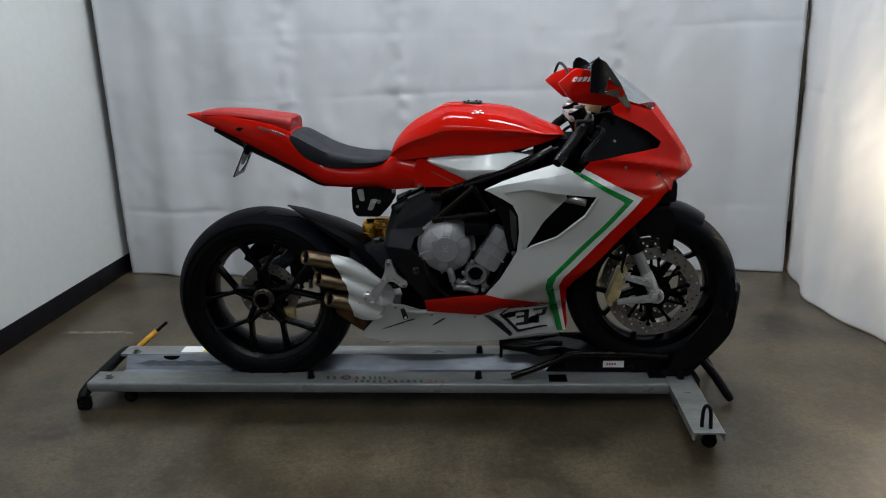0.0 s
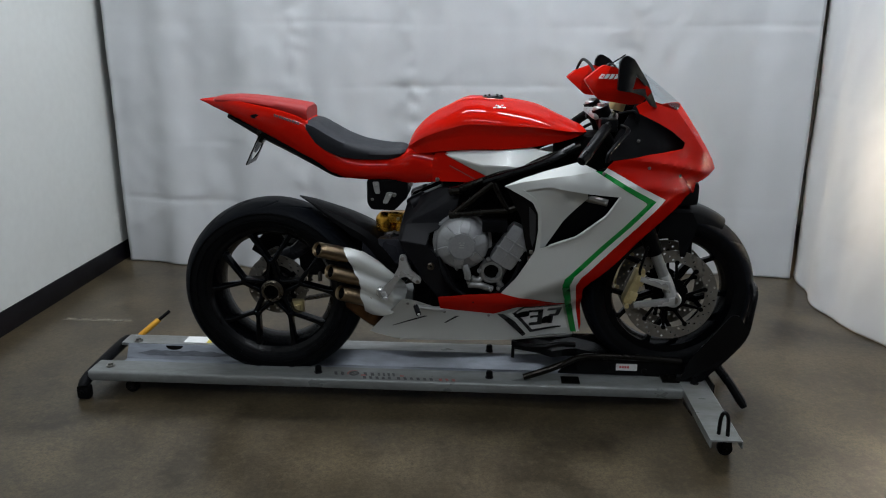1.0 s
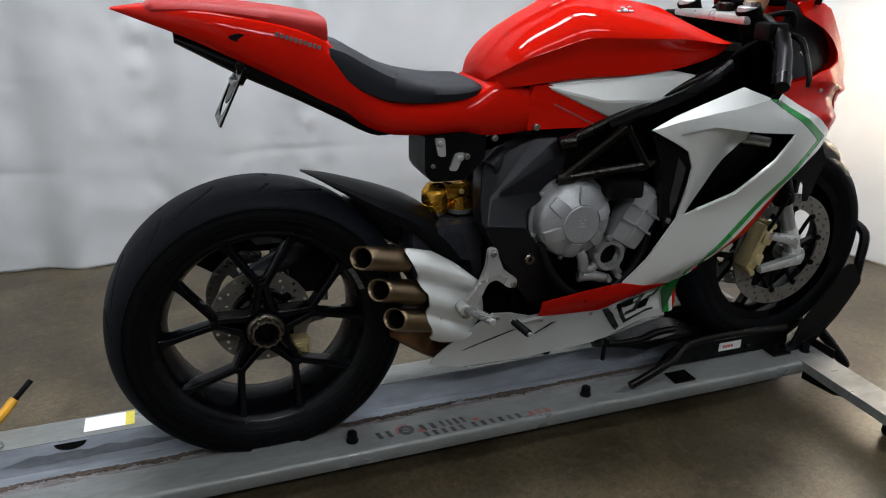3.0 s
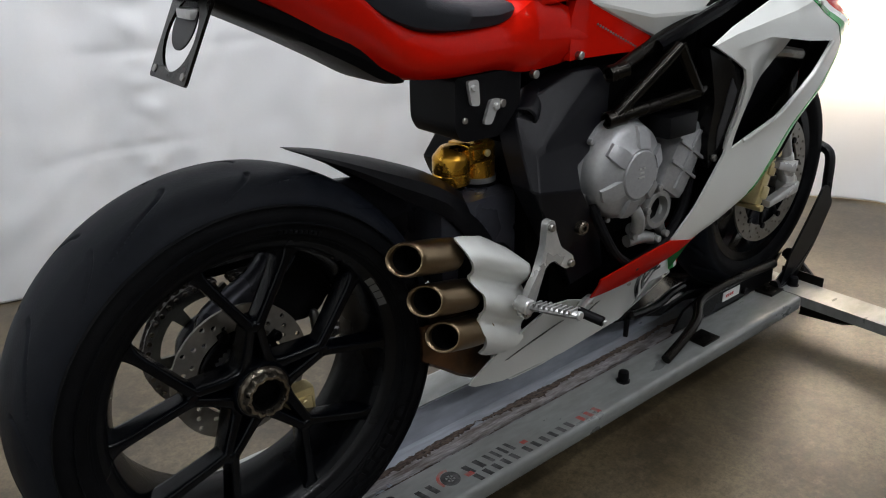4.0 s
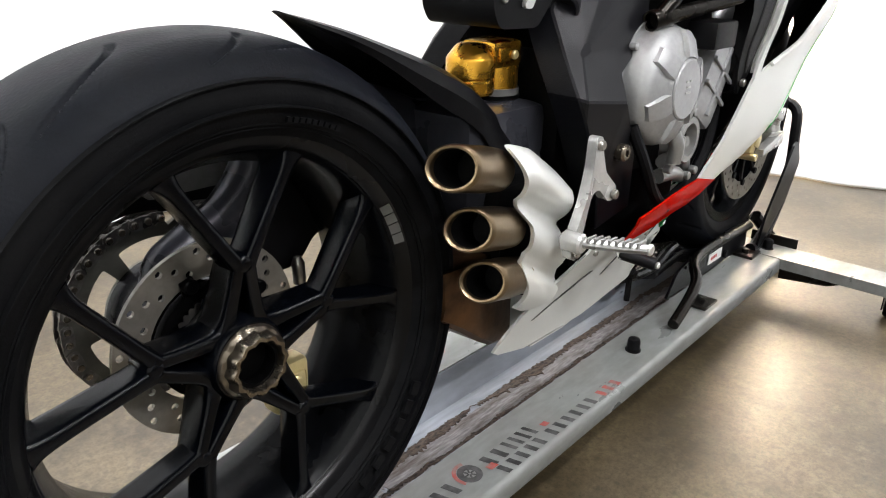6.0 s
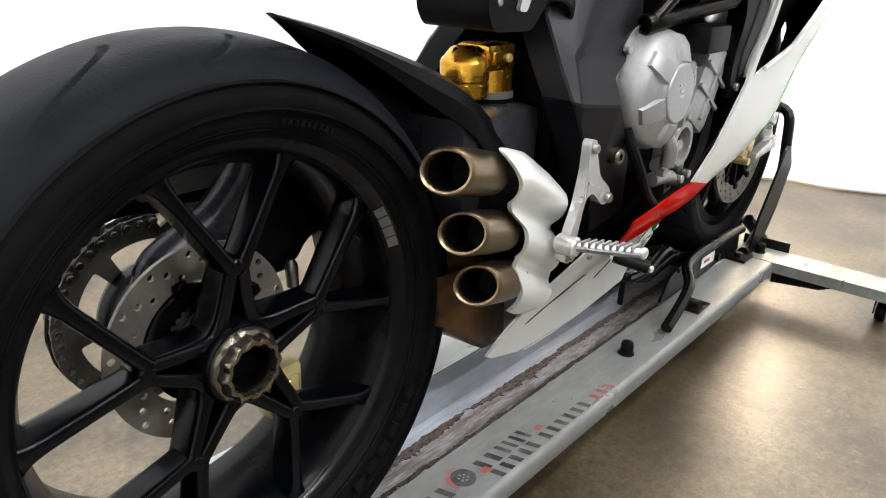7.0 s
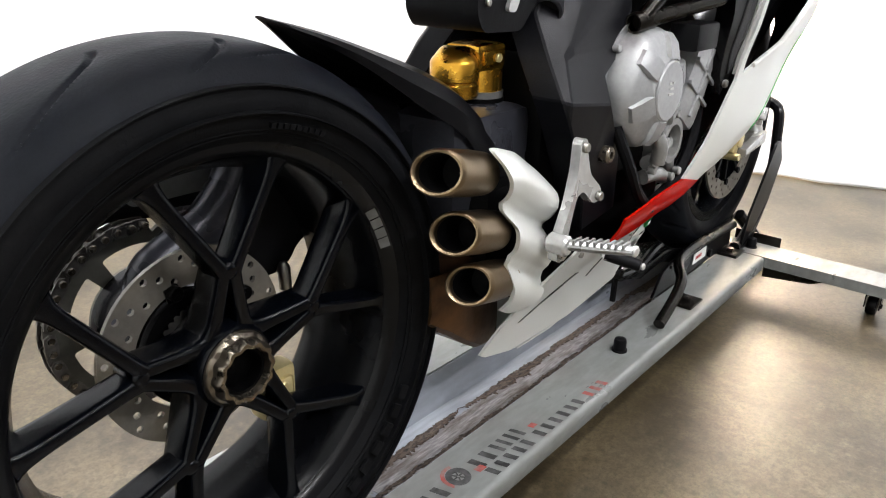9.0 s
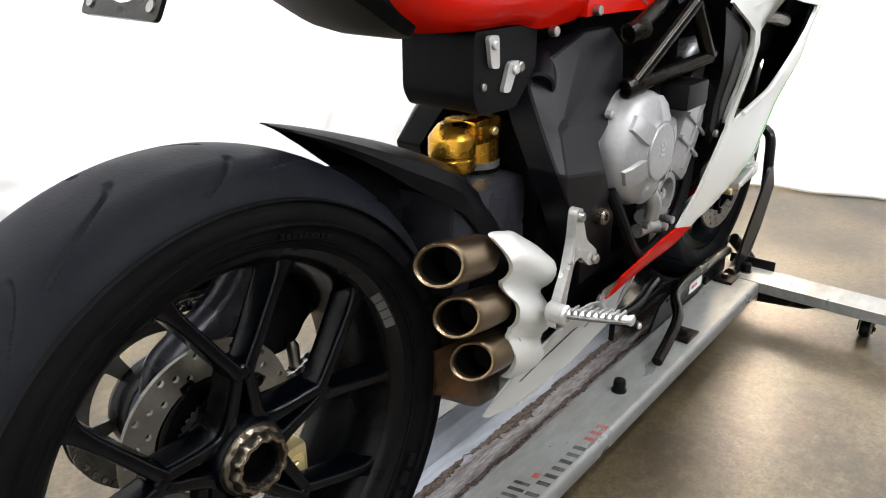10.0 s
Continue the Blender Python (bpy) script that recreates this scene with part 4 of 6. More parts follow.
# single-sided swingarm on the far side
bm = B()
tube(bm, [(-0.030, 0.064, 0.418), (-0.022, 0.062, 0.440), (-0.012, 0.060, 0.456), (0.026, 0.060, 0.476), (0.062, 0.060, 0.495), (0.096, 0.060, 0.526), (0.125, 0.060, 0.566), (0.19, 0.06, 0.592), (0.28, 0.058, 0.575), (0.40, 0.045, 0.51), (0.50, 0.03, 0.44)],
     [0.020, 0.024, 0.026, 0.026, 0.027, 0.030, 0.033, 0.036, 0.042, 0.055, 0.06], 18, 6, 0.9)
revolve(bm, [(0.03, 0.032), (0.054, 0.032), (0.059, 0.040), (0.060, 0.085), (0.05, 0.092), (0.03, 0.092)], c, "y", 56)
bpart("swingarm", bm, SWING, None, "dark grey cast single-sided swingarm")
bm = B()
box(bm, 0.325, 0.50, -0.078, 0.075, 0.44, 0.588, 0.022)
bpart("swingarm_cross_member", bm, SWING)
# dark web that fills the arm behind the wheel
bm = B()
panel(bm, rounded([(0.075, 0.405), (0.150, 0.402), (0.170, 0.412), (0.184, 0.432), (0.222, 0.450), (0.27, 0.50), (0.36, 0.53), (0.36, 0.575), (0.12, 0.585), (0.07, 0.52)], 0.012), flat(0.082), 0.022, 0.03, side=1)
bpart("swingarm_web", bm, BLACK)
# brake line banjo above the rear caliper
bm = B()
tube(bm, [(0.150, 0.045, 0.385), (0.150, 0.047, 0.412), (0.150, 0.048, 0.420)], [0.008, 0.0085, 0.005], 12)
bpart("brake_union", bm, STEEL)
# rear caliper, pale gold
bm = B()
box(bm, 0.052, 0.100, -0.030, 0.002, 0.268, 0.332, 0.008)
box(bm, 0.060, 0.092, -0.035, -0.028, 0.28, 0.32, 0.006)
bolt(bm, (0.076, -0.037, 0.29), 0.006)
bolt(bm, (0.076, -0.037, 0.312), 0.006)
bpart("rear_caliper", bm, BRASS)
# hugger over the rear tyre
bm = B()
rings = []
ridge = curve_through([0.102, 0.16, 0.22, 0.29, 0.36, 0.41, 0.445], [0.716, 0.700, 0.680, 0.655, 0.622, 0.583, 0.535])
reach = curve_through([0.102, 0.16, 0.22, 0.29, 0.36, 0.445], [0.010, 0.046, 0.066, 0.080, 0.085, 0.085])
drop = curve_through([0.102, 0.185, 0.26, 0.33, 0.38, 0.445], [0.006, 0.030, 0.056, 0.072, 0.105, 0.12])
for k in range(19):
    x = 0.102 + 0.343 * k / 18
    z, w, d = ridge(x), reach(x), drop(x)
    rings.append([Vector((x + dx, w * u, z - d * v)) for u, v, dx in ((-1, 1, 0.012), (-1, 0.55, 0.004), (-0.86, 0.22, 0), (-0.5, 0.03, 0), (0, -0.02, 0), (0.5, 0.03, 0), (0.86, 0.22, 0), (1, 0.55, 0.004), (1, 1, 0.012), (0.95, 1, 0.012), (0.94, 0.58, 0.004), (0.78, 0.30, 0), (0, 0.10, 0), (-0.78, 0.30, 0), (-0.94, 0.58, 0.004), (-0.95, 1, 0.012))])
ring_loft(bm, rings)
bpart("hugger", bm, BLACK, None, "matt black hugger mudguard")

# front wheel
c = Vector((FX, 0, FA))
bm = B()
revolve(bm, [(0.198, -0.044), (0.220, -0.047), (0.224, -0.043), (0.216, -0.036), (0.202, -0.02), (0.200, 0.02), (0.216, 0.036), (0.224, 0.043), (0.220, 0.047), (0.198, 0.044), (0.190, 0.02), (0.190, -0.02)], c, "y", 96)
front = bpart("front_wheel", bm, RIM, None, "satin black cast front wheel with forked spokes")
for k in range(5):
    a = math.radians(54 + 72 * k)
    rad, tan = Vector((math.cos(a), 0, math.sin(a))), Vector((-math.sin(a), 0, math.cos(a)))
    bm = B()
    for s in (-1, 1):
        b = a + s * math.radians(16)
        end = c + 0.196 * Vector((math.cos(b), 0, math.sin(b))) + Vector((0, -0.012, 0))
        apex = c + rad * 0.11 + tan * s * 0.004 + Vector((0, -0.012, 0))
        d = end - apex
        bar(bm, apex, end, 0.008, 0.008, 0.024, 0.022, (-d.z, 0, d.x))
    bar(bm, c + rad * 0.02 + Vector((0, -0.014, 0)), c + rad * 0.118 + Vector((0, -0.012, 0)), 0.016, 0.011, 0.028, 0.024, tan)
    bpart("spoke", bm, RIM, front)
half = [(0.219, 0.045), (0.232, 0.054), (0.248, 0.0595), (0.262, 0.059), (0.278, 0.05), (0.291, 0.031), (FR, 0.0)]
tyre("tyre", c, full(half), 10, [(0.1, 0.1, 0.5, 0.3, 0), (0.55, 0.15, 0.55, 0.28, 0)], front)
for s in (-1, 1):
    brake_disc("front_brake_disc", c, 0.118, 0.160, s * 0.068, [(0.127, 20, 0.0), (0.139, 20, 0.33), (0.151, 20, 0.66)], front)
    bm = B()
    revolve(bm, [(0.03, s * 0.062), (0.062, s * 0.062), (0.062, s * 0.056), (0.03, s * 0.056)], c, "y", 40)
    bpart("disc_carrier", bm, DARK, front)
    for k in range(10):
        a = 2 * math.pi * k / 10
        bm = B()
        bar(bm, c + 0.055 * Vector((math.cos(a), 0, math.sin(a))) + Vector((0, s * 0.064 - 0.003, 0)), c + 0.114 * Vector((math.cos(a + 0.2), 0, math.sin(a + 0.2))) + Vector((0, s * 0.064 - 0.003, 0)), 0.006, 0.005, 0.006, 0.006, (-math.sin(a), 0, math.cos(a)))
        disk(bm, c + 0.119 * Vector((math.cos(a + 0.2), 0, math.sin(a + 0.2))) + Vector((0, s * 0.068, 0)), 0.008, 0.010, "y", 12, 0.001)
        bpart("carrier_arm", bm, DARK, front)
bm = B()
tube(bm, [c + Vector((0, -0.125, 0)), c + Vector((0, 0.125, 0))], 0.014, 20)
bpart("axle", bm, STEEL, front)

# fork legs: slim silver slider in a dark outer tube
RAKE = Vector((-0.407, 0, 0.914))
for s in (-1, 1):
    foot = c + Vector((0, s * 0.108, 0))
    bm = B()
    tube(bm, [foot + RAKE * 0.03, foot + RAKE * 0.40], 0.0185, 18)
    leg = bpart("fork_leg", bm, SATIN, None, "silver fork leg")
    bm = B()
    tube(bm, [foot + RAKE * 0.175, foot + RAKE * 0.185, foot + RAKE * 0.70], [0.027, 0.028, 0.028], 18)
    bpart("fork_tube", bm, DARK, leg)
    bm = B()
    revolve(bm, [(0.012, -0.014), (0.024, -0.014), (0.027, -0.01), (0.027, 0.014), (0.012, 0.014)], foot, "y", 28)
    tube(bm, [foot + RAKE * 0.010, foot + RAKE * 0.05, foot + RAKE * 0.085, foot + RAKE * 0.095], [0.019, 0.0215, 0.0215, 0.018], 16)
    bar(bm, foot + Vector((0.0, -0.030, 0.0)), c + Vector((-0.135, s * 0.108 - 0.034, -0.014)), 0.014, 0.008, 0.02, 0.02, (0, 0, 1))
    bar(bm, foot + RAKE * 0.06 + Vector((0.0, -0.030, 0)), c + Vector((-0.118, s * 0.108 - 0.034, 0.078)), 0.015, 0.008, 0.02, 0.02, (0.3, 0, 1))
    bpart("fork_foot", bm, ALU, leg, "cast silver axle clamp and caliper bracket")
    bm = B()
    m = Matrix.Translation(c + Vector((-0.135, s * 0.1, 0.042))) @ Matrix.Rotation(math.radians(20), 4, "Y")
    box(bm, -0.017, 0.017, -0.026, 0.026, -0.062, 0.062, 0.010, m)
    box(bm, -0.010, 0.022, -0.031, 0.031, -0.045, -0.012, 0.008, m)
    box(bm, -0.010, 0.022, -0.031, 0.031, 0.012, 0.045, 0.008, m)
    for dz in (-0.066, 0.066):
        tube(bm, [m @ Vector((0, -0.036, dz)), m @ Vector((0, 0.03, dz))], 0.008, 10)
    bpart("front_caliper", bm, BRASS, leg, "pale gold radial brake caliper")
# front mudguard
bm = B()
rings = []
for k in range(25):
    t = k / 24
    a = math.radians(56 + 100 * t)
    r = 0.309 + 0.012 * math.sin(math.pi * t)
    w = 0.028 + 0.036 * math.sin(math.pi * min(1, 0.12 + t * 0.9)) ** 0.6
    side = 0.05 + 0.07 * max(0, t - 0.25)
    base = [(-1, side), (-1, side * 0.5), (-0.9, 0.014), (-0.5, 0.0), (0, -0.006), (0.5, 0.0), (0.9, 0.014), (1, side * 0.5), (1, side), (0.93, side), (0.93, side * 0.5), (0.8, 0.02), (0, 0.001), (-0.8, 0.02), (-0.93, side * 0.5), (-0.93, side)]
    rings.append([c + Vector(((r - d) * math.cos(a), w * u, (r - d) * math.sin(a))) for u, d in base])
ring_loft(bm, rings)
bpart("front_mudguard", bm, GLOSS, None, "gloss black front mudguard")
for s in (-1, 1):
    bm = B()
    poly = [(1.345, 0.70), (1.435, 0.70), (1.46, 0.655), (1.425, 0.545), (1.41, 0.545), (1.40, 0.60), (1.33, 0.62)]
    panel(bm, poly, flat(0.085), 0.004, 0.03, side=s)
    bpart("mudguard_stay", bm, BLACK)

# ---- bodywork ----
wz = curve_through([0.15, 0.19, 0.24, 0.27, 0.30, 0.35, 0.42, 0.5, 0.6, 0.7, 0.8, 0.9, 1.0, 1.1], [0.075, 0.098, 0.108, 0.115, 0.126, 0.153, 0.192, 0.203, 0.206, 0.225, 0.24, 0.212, 0.165, 0.11])
wx = curve_through([0.3, 0.45, 0.6, 0.8, 0.95, 1.05, 1.16, 1.28, 1.33, 1.4, 1.48, 1.53, 1.56], [0.97, 0.98, 0.98, 0.95, 1.05, 1.10, 1.09, 0.96, 0.82, 0.57, 0.31, 0.12, 0.02])


crest = curve_through([0.20, 0.34, 0.41, 0.46, 0.52, 0.60, 0.66, 0.75, 0.85], [0.80, 0.80, 0.84, 0.93, 1.03, 1.11, 1.17, 1.30, 1.45])
beak_line = curve_through([1.10, 1.20, 1.30, 1.40, 1.50], [0.885, 0.897, 0.882, 0.856, 0.826])


def hull(x, z):
    """Half width of the fairing: it falls away ahead of a slanting crest, and a crease runs along the beak."""
    d = max(0, x - crest(z))
    fall = (0.50 if z > 0.40 else 0.47) * d * d / (d + 0.035)
    tuck = 0.022 * min(1, max(0, (0.385 - z) / 0.05)) * min(1, max(0, (x - 0.60) / 0.25))
    e = z - beak_line(x)
    fade = min(1, max(0, (x - 1.10) / 0.10)) * min(1, max(0, (1.53 - x) / 0.08)) if z > 0.7 else 0
    beak = fade * (0.012 * math.exp(-(e / 0.012) ** 2) - 0.014 * math.exp(-((e + 0.038) / 0.022) ** 2) + 0.008 * math.exp(-((e + 0.078) / 0.014) ** 2))
    return max(0.015 if z < 0.7 else 0.0, wz(z) * wx(x) - fall - tuck) + beak


def proud(d):
    return lambda x, z: hull(x, z) + d


def both(name, mat, poly, f, label="", parents=(None, None), thick=0.004, step=0.02, holes=(), sharp=32):
    """The same panel on either flank."""
    made = []
    for s, parent in zip((-1, 1), parents):
        bm = B()
        panel(bm, poly, f, thick, step, holes, s)
        made.append(bpart(name, bm, mat, parent, label, sharp))
    return made


SIDE = [(0.811, 0.806), (0.87, 0.822), (0.95, 0.838), (1.03, 0.851), (1.086, 0.862), (1.250, 0.762), (1.262, 0.748), (1.020, 0.506), (1.008, 0.475), (1.034, 0.369), (0.914, 0.411), (0.809, 0.435),
        (0.857, 0.493), (0.892, 0.553), (0.914, 0.592), (0.921, 0.66), (0.918, 0.72), (0.900, 0.757), (0.865, 0.778)]
VENT = [(0.872, 0.795), (0.949, 0.810), (1.064, 0.793), (1.166, 0.783), (1.129, 0.721), (1.042, 0.648), (0.930, 0.600), (0.932, 0.68), (0.927, 0.735), (0.905, 0.772)]
sides = both("side_fairing", SILVER, SIDE, proud(0), "metallic silver side fairing with an air vent", thick=0.005, step=0.016, holes=[VENT])


# bright facet along the upper edge
LOWER = [(0.811, 0.806), (0.87, 0.822), (0.95, 0.838), (1.03, 0.851), (1.086, 0.862)]
UPPER = [(0.811, 0.807), (0.87, 0.833), (0.932, 0.855), (1.038, 0.885), (1.090, 0.864)]
for s, par in zip((-1, 1), sides):
    rings = []
    for (ax, az), (bx, bz) in zip(LOWER, UPPER):
        drop = 0.55 * (bz - az)
        rings.append([Vector((ax, s * hull(ax, az), az)), Vector((bx, s * (hull(bx, bz) - drop - 0.001), bz)), Vector((bx, s * (hull(bx, bz) - drop - 0.006), bz - 0.001)), Vector((ax, s * (hull(ax, az) - 0.005), az - 0.001))])
    bm = B()
    ring_loft(bm, rings)
    bpart("fairing_chamfer", bm, SILVER, par, sharp=20)


def duct(x, z):
    """The vent's inner face sinks in from its rear edge to the dark slot."""
    t = min(1, max(0, ((x - 0.915) + 0.42 * (z - 0.60) * 0) / 0.13 * (1.15 - 1.1 * abs(z - 0.70))))
    u = min(1, max(0, (0.812 - z) / 0.05))
    return hull(x, z) - 0.010 - 0.046 * t ** 1.3 * (0.35 + 0.65 * u)


both("vent_duct", SILVER, [(0.868, 0.797), (0.949, 0.811), (1.068, 0.796), (1.075, 0.768), (1.0, 0.69), (0.944, 0.60), (0.926, 0.598), (0.929, 0.68), (0.924, 0.735), (0.90, 0.772)], duct, parents=sides, step=0.012)
# near-black backing sheets: the shade inside the fairing is put into their colour
both("inner_shade_liner", DARK, [(0.93, 0.60), (0.93, 0.80), (1.03, 0.85), (1.20, 0.80), (1.34, 0.80), (1.36, 0.76), (1.22, 0.64), (1.02, 0.46), (0.95, 0.44), (0.92, 0.52)], proud(-0.062), parents=sides, thick=0.004, step=0.05)
both("nose_shade_liner", DARK, [(1.10, 0.865), (1.25, 0.893), (1.36, 0.89), (1.42, 0.80), (1.41, 0.755), (1.28, 0.655), (1.12, 0.51), (1.10, 0.60), (1.172, 0.72), (1.185, 0.795)], proud(-0.012), parents=sides, thick=0.004, step=0.04)
both("vent_shadow", BLACK, [(0.93, 0.60), (1.05, 0.80), (1.17, 0.79), (1.13, 0.715), (1.04, 0.64)], proud(-0.06), parents=sides)
for s, par in zip((-1, 1), sides):
    bm = B()
    edge = [(1.166, 0.783), (1.129, 0.721), (1.042, 0.648), (0.930, 0.600)]
    tube(bm, [(x, s * (hull(x, z) + 0.001), z) for x, z in densify(edge, 0.03)[:10]], 0.0045, 8)
    bpart("vent_lip", bm, SILVER, par)
    bm = B()
    tube(bm, [(1.06, s * 0.185, 0.765), (1.10, s * 0.205, 0.762), (1.135, s * 0.215, 0.755)], 0.012, 10)
    bpart("intake_pipe", bm, STEEL, par)

IN = [(1.086, 0.863), (1.257, 0.759), (1.013, 0.500), (1.010, 0.459), (1.066, 0.237)]
MID = [(1.112, 0.860), (1.284, 0.764), (1.044, 0.508), (1.034, 0.468), (1.086, 0.237)]
OUT = [(1.123, 0.871), (1.316, 0.767), (1.069, 0.501), (1.056, 0.464), (1.096, 0.240)]
both("green_stripe", GREEN, IN + MID[::-1], proud(0.0012), "bright green stripe", sides, 0.003, 0.014)
both("white_stripe", WHITE, MID + OUT[::-1], proud(0.0010), "white pinstripe", sides, 0.003, 0.014)
NOSE = [(1.123, 0.872), (1.142, 0.892), (1.254, 0.908), (1.372, 0.917), (1.381, 0.935), (1.335, 0.972), (1.285, 1.000), (1.225, 1.028), (1.215, 1.050), (1.25, 1.066), (1.350, 1.035), (1.42, 0.946), (1.48, 0.866), (1.495, 0.836), (1.470, 0.800),
        (1.442, 0.792), (1.425, 0.75), (1.282, 0.644), (1.106, 0.470), (1.086, 0.438), (1.101, 0.266), (1.096, 0.240), (1.056, 0.464), (1.069, 0.501), (1.316, 0.767)]
noses = both("nose_fairing", RED, NOSE, proud(0), "gloss red nose fairing", thick=0.005, step=0.0095, sharp=50)
both("cockpit_side", BLACK, [(1.13, 0.885), (1.254, 0.90), (1.385, 0.91), (1.395, 0.94), (1.35, 0.99), (1.29, 1.03), (1.22, 1.055), (1.15, 0.95)], lambda x, z: hull(x, z) * 0.9 - 0.02, parents=noses, step=0.03)
for s, par in zip((-1, 1), noses):
    for q in ((1.225, s * 0.17, 0.945), (1.112, s * (hull(1.112, 0.855) + 0.002), 0.855), (1.255, s * (hull(1.255, 0.868) + 0.001), 0.868)):
        bm = B()
        bolt(bm, q, 0.005, 0.006)
        bpart("screw", bm, STEEL, par)
    bm = B()
    panel(bm, [(1.368, 0.846), (1.388, 0.852), (1.455, 0.776), (1.446, 0.752), (1.425, 0.768)], lambda x, z: hull(x, z) + 0.002 + 0.008 * min(1, max(0, (x - 1.36) / 0.08)), 0.008, 0.014, side=s)
    bpart("nose_crease", bm, RED, par)


def bridge(bm, line, push, n=10, thick=0.004):
    """A skin from flank to flank along a line of (x, z) on the hull, bulged by push."""
    rows = []
    for x, z, dx, dz in line:
        w = hull(x, z)
        ring = []
        for layer in (0, 1):
            pts = []
            for k in range(n + 1):
                u = -1 + 2 * k / n
                b = 1 - u * u
                pts.append(Vector((x + dx * b * (1 - layer * thick / max(0.01, push)), u * w, z + dz * b - layer * thick * 0.5)))
            ring += pts if layer == 0 else pts[::-1]
        rows.append(ring)
    return ring_loft(bm, rows)


bm = B()
bridge(bm, [(1.350, 1.035, 0.03, 0.015), (1.39, 0.985, 0.03, 0.01), (1.42, 0.945, 0.03, 0.008), (1.455, 0.90, 0.026, 0.005), (1.48, 0.865, 0.025, 0), (1.495, 0.836, 0.022, 0), (1.482, 0.815, 0.02, 0), (1.470, 0.800, 0.01, 0)], 0.04)
bpart("nose_bridge", bm, RED, noses[0])
bm = B()
for k in range(9):
    x, z = 1.345 + 0.0085 * k, 1.030 - 0.0105 * k
    for q in range(2):
        u = -0.80 + 0.10 * q
        b = 1 - u * u
        p = Vector((x + 0.03 * b, u * hull(x, z), z + 0.011 * b + 0.003))
        box(bm, -0.0045, 0.0045, -0.0015, 0.0015, -0.0008, 0.0008, 0, Matrix.Translation(p) @ Matrix.Rotation(math.radians(52), 4, "Y") @ Matrix.Rotation(math.radians(25 + 95 * ((k * 7 + q * 3) % 4)), 4, "Z"))
nose_marks = bpart("nose_marks", bm, WHITE, noses[0], "small white marks on the red nose")
nose_marks["kind"] = "stuff"
bm = B()
box(bm, 1.36, 1.455, -0.09, 0.09, 0.72, 0.80, 0.02)
bpart("headlight_recess", bm, BLACK, noses[0])
# clear windscreen
bm = B()
rows = []
for k in range(9):
    t = k / 8
    x, z, w = 1.350 - 0.175 * t, 1.035 + 0.165 * t - 0.015 * t * t, 0.105 + 0.02 * t - 0.055 * t * t
    ring = []
    for layer in (0, 0.003):
        pts = [Vector((x + (0.03 - 0.012 * t) * (1 - u * u) - 0.035 * t * u * u - layer, u * w, z + 0.016 * (1 - u * u) * (1 - 0.5 * t) - 0.02 * t * u * u)) for u in (-1 + k2 / 6 for k2 in range(13))]
        ring += pts if layer == 0 else pts[::-1]
    rows.append(ring)
ring_loft(bm, rows)
screen = bpart("windscreen", bm, GLASS, None, "clear plastic windscreen", 60)
screen.visible_shadow = False
bm = B()
tube(bm, [(1.085, -0.105, 1.150), (1.14, -0.09, 1.178), (1.185, -0.06, 1.203)], 0.0022, 6, 3)
tube(bm, [(1.085, -0.105, 1.150), (1.08, -0.02, 1.172), (1.07, 0.10, 1.182), (1.06, 0.16, 1.15)], 0.005, 8, 4)
bpart("screen_edge", bm, BLACK)

# folded mirrors on their stalks
NEAR_MIRROR = rounded([(1.044, 1.131), (1.089, 1.169), (1.101, 1.176), (1.137, 1.169), (1.211, 1.136), (1.249, 1.099), (1.222, 1.063), (1.189, 1.057), (1.091, 1.073), (1.073, 1.090)], 0.006)
FAR_MIRROR = rounded([(1.029, 1.117), (1.059, 1.142), (1.112, 1.162), (1.189, 1.141), (1.252, 1.118), (1.28, 1.079), (1.231, 1.037), (1.161, 1.053), (1.092, 1.060)], 0.006)


def mirror_face(yc, dx, dz):
    """Two flat facets that meet at a crease, with turned edges."""
    def f(x, z):
        u, v = x - dx, z - dz
        crease = 1.078 + 0.9 * max(0, v - 1.126)
        return yc + 0.028 - 0.75 * max(0, crease - u) - 0.12 * max(0, u - crease) - 0.25 * max(0, v - 1.15) - 0.5 * max(0, 1.10 - v)
    return f


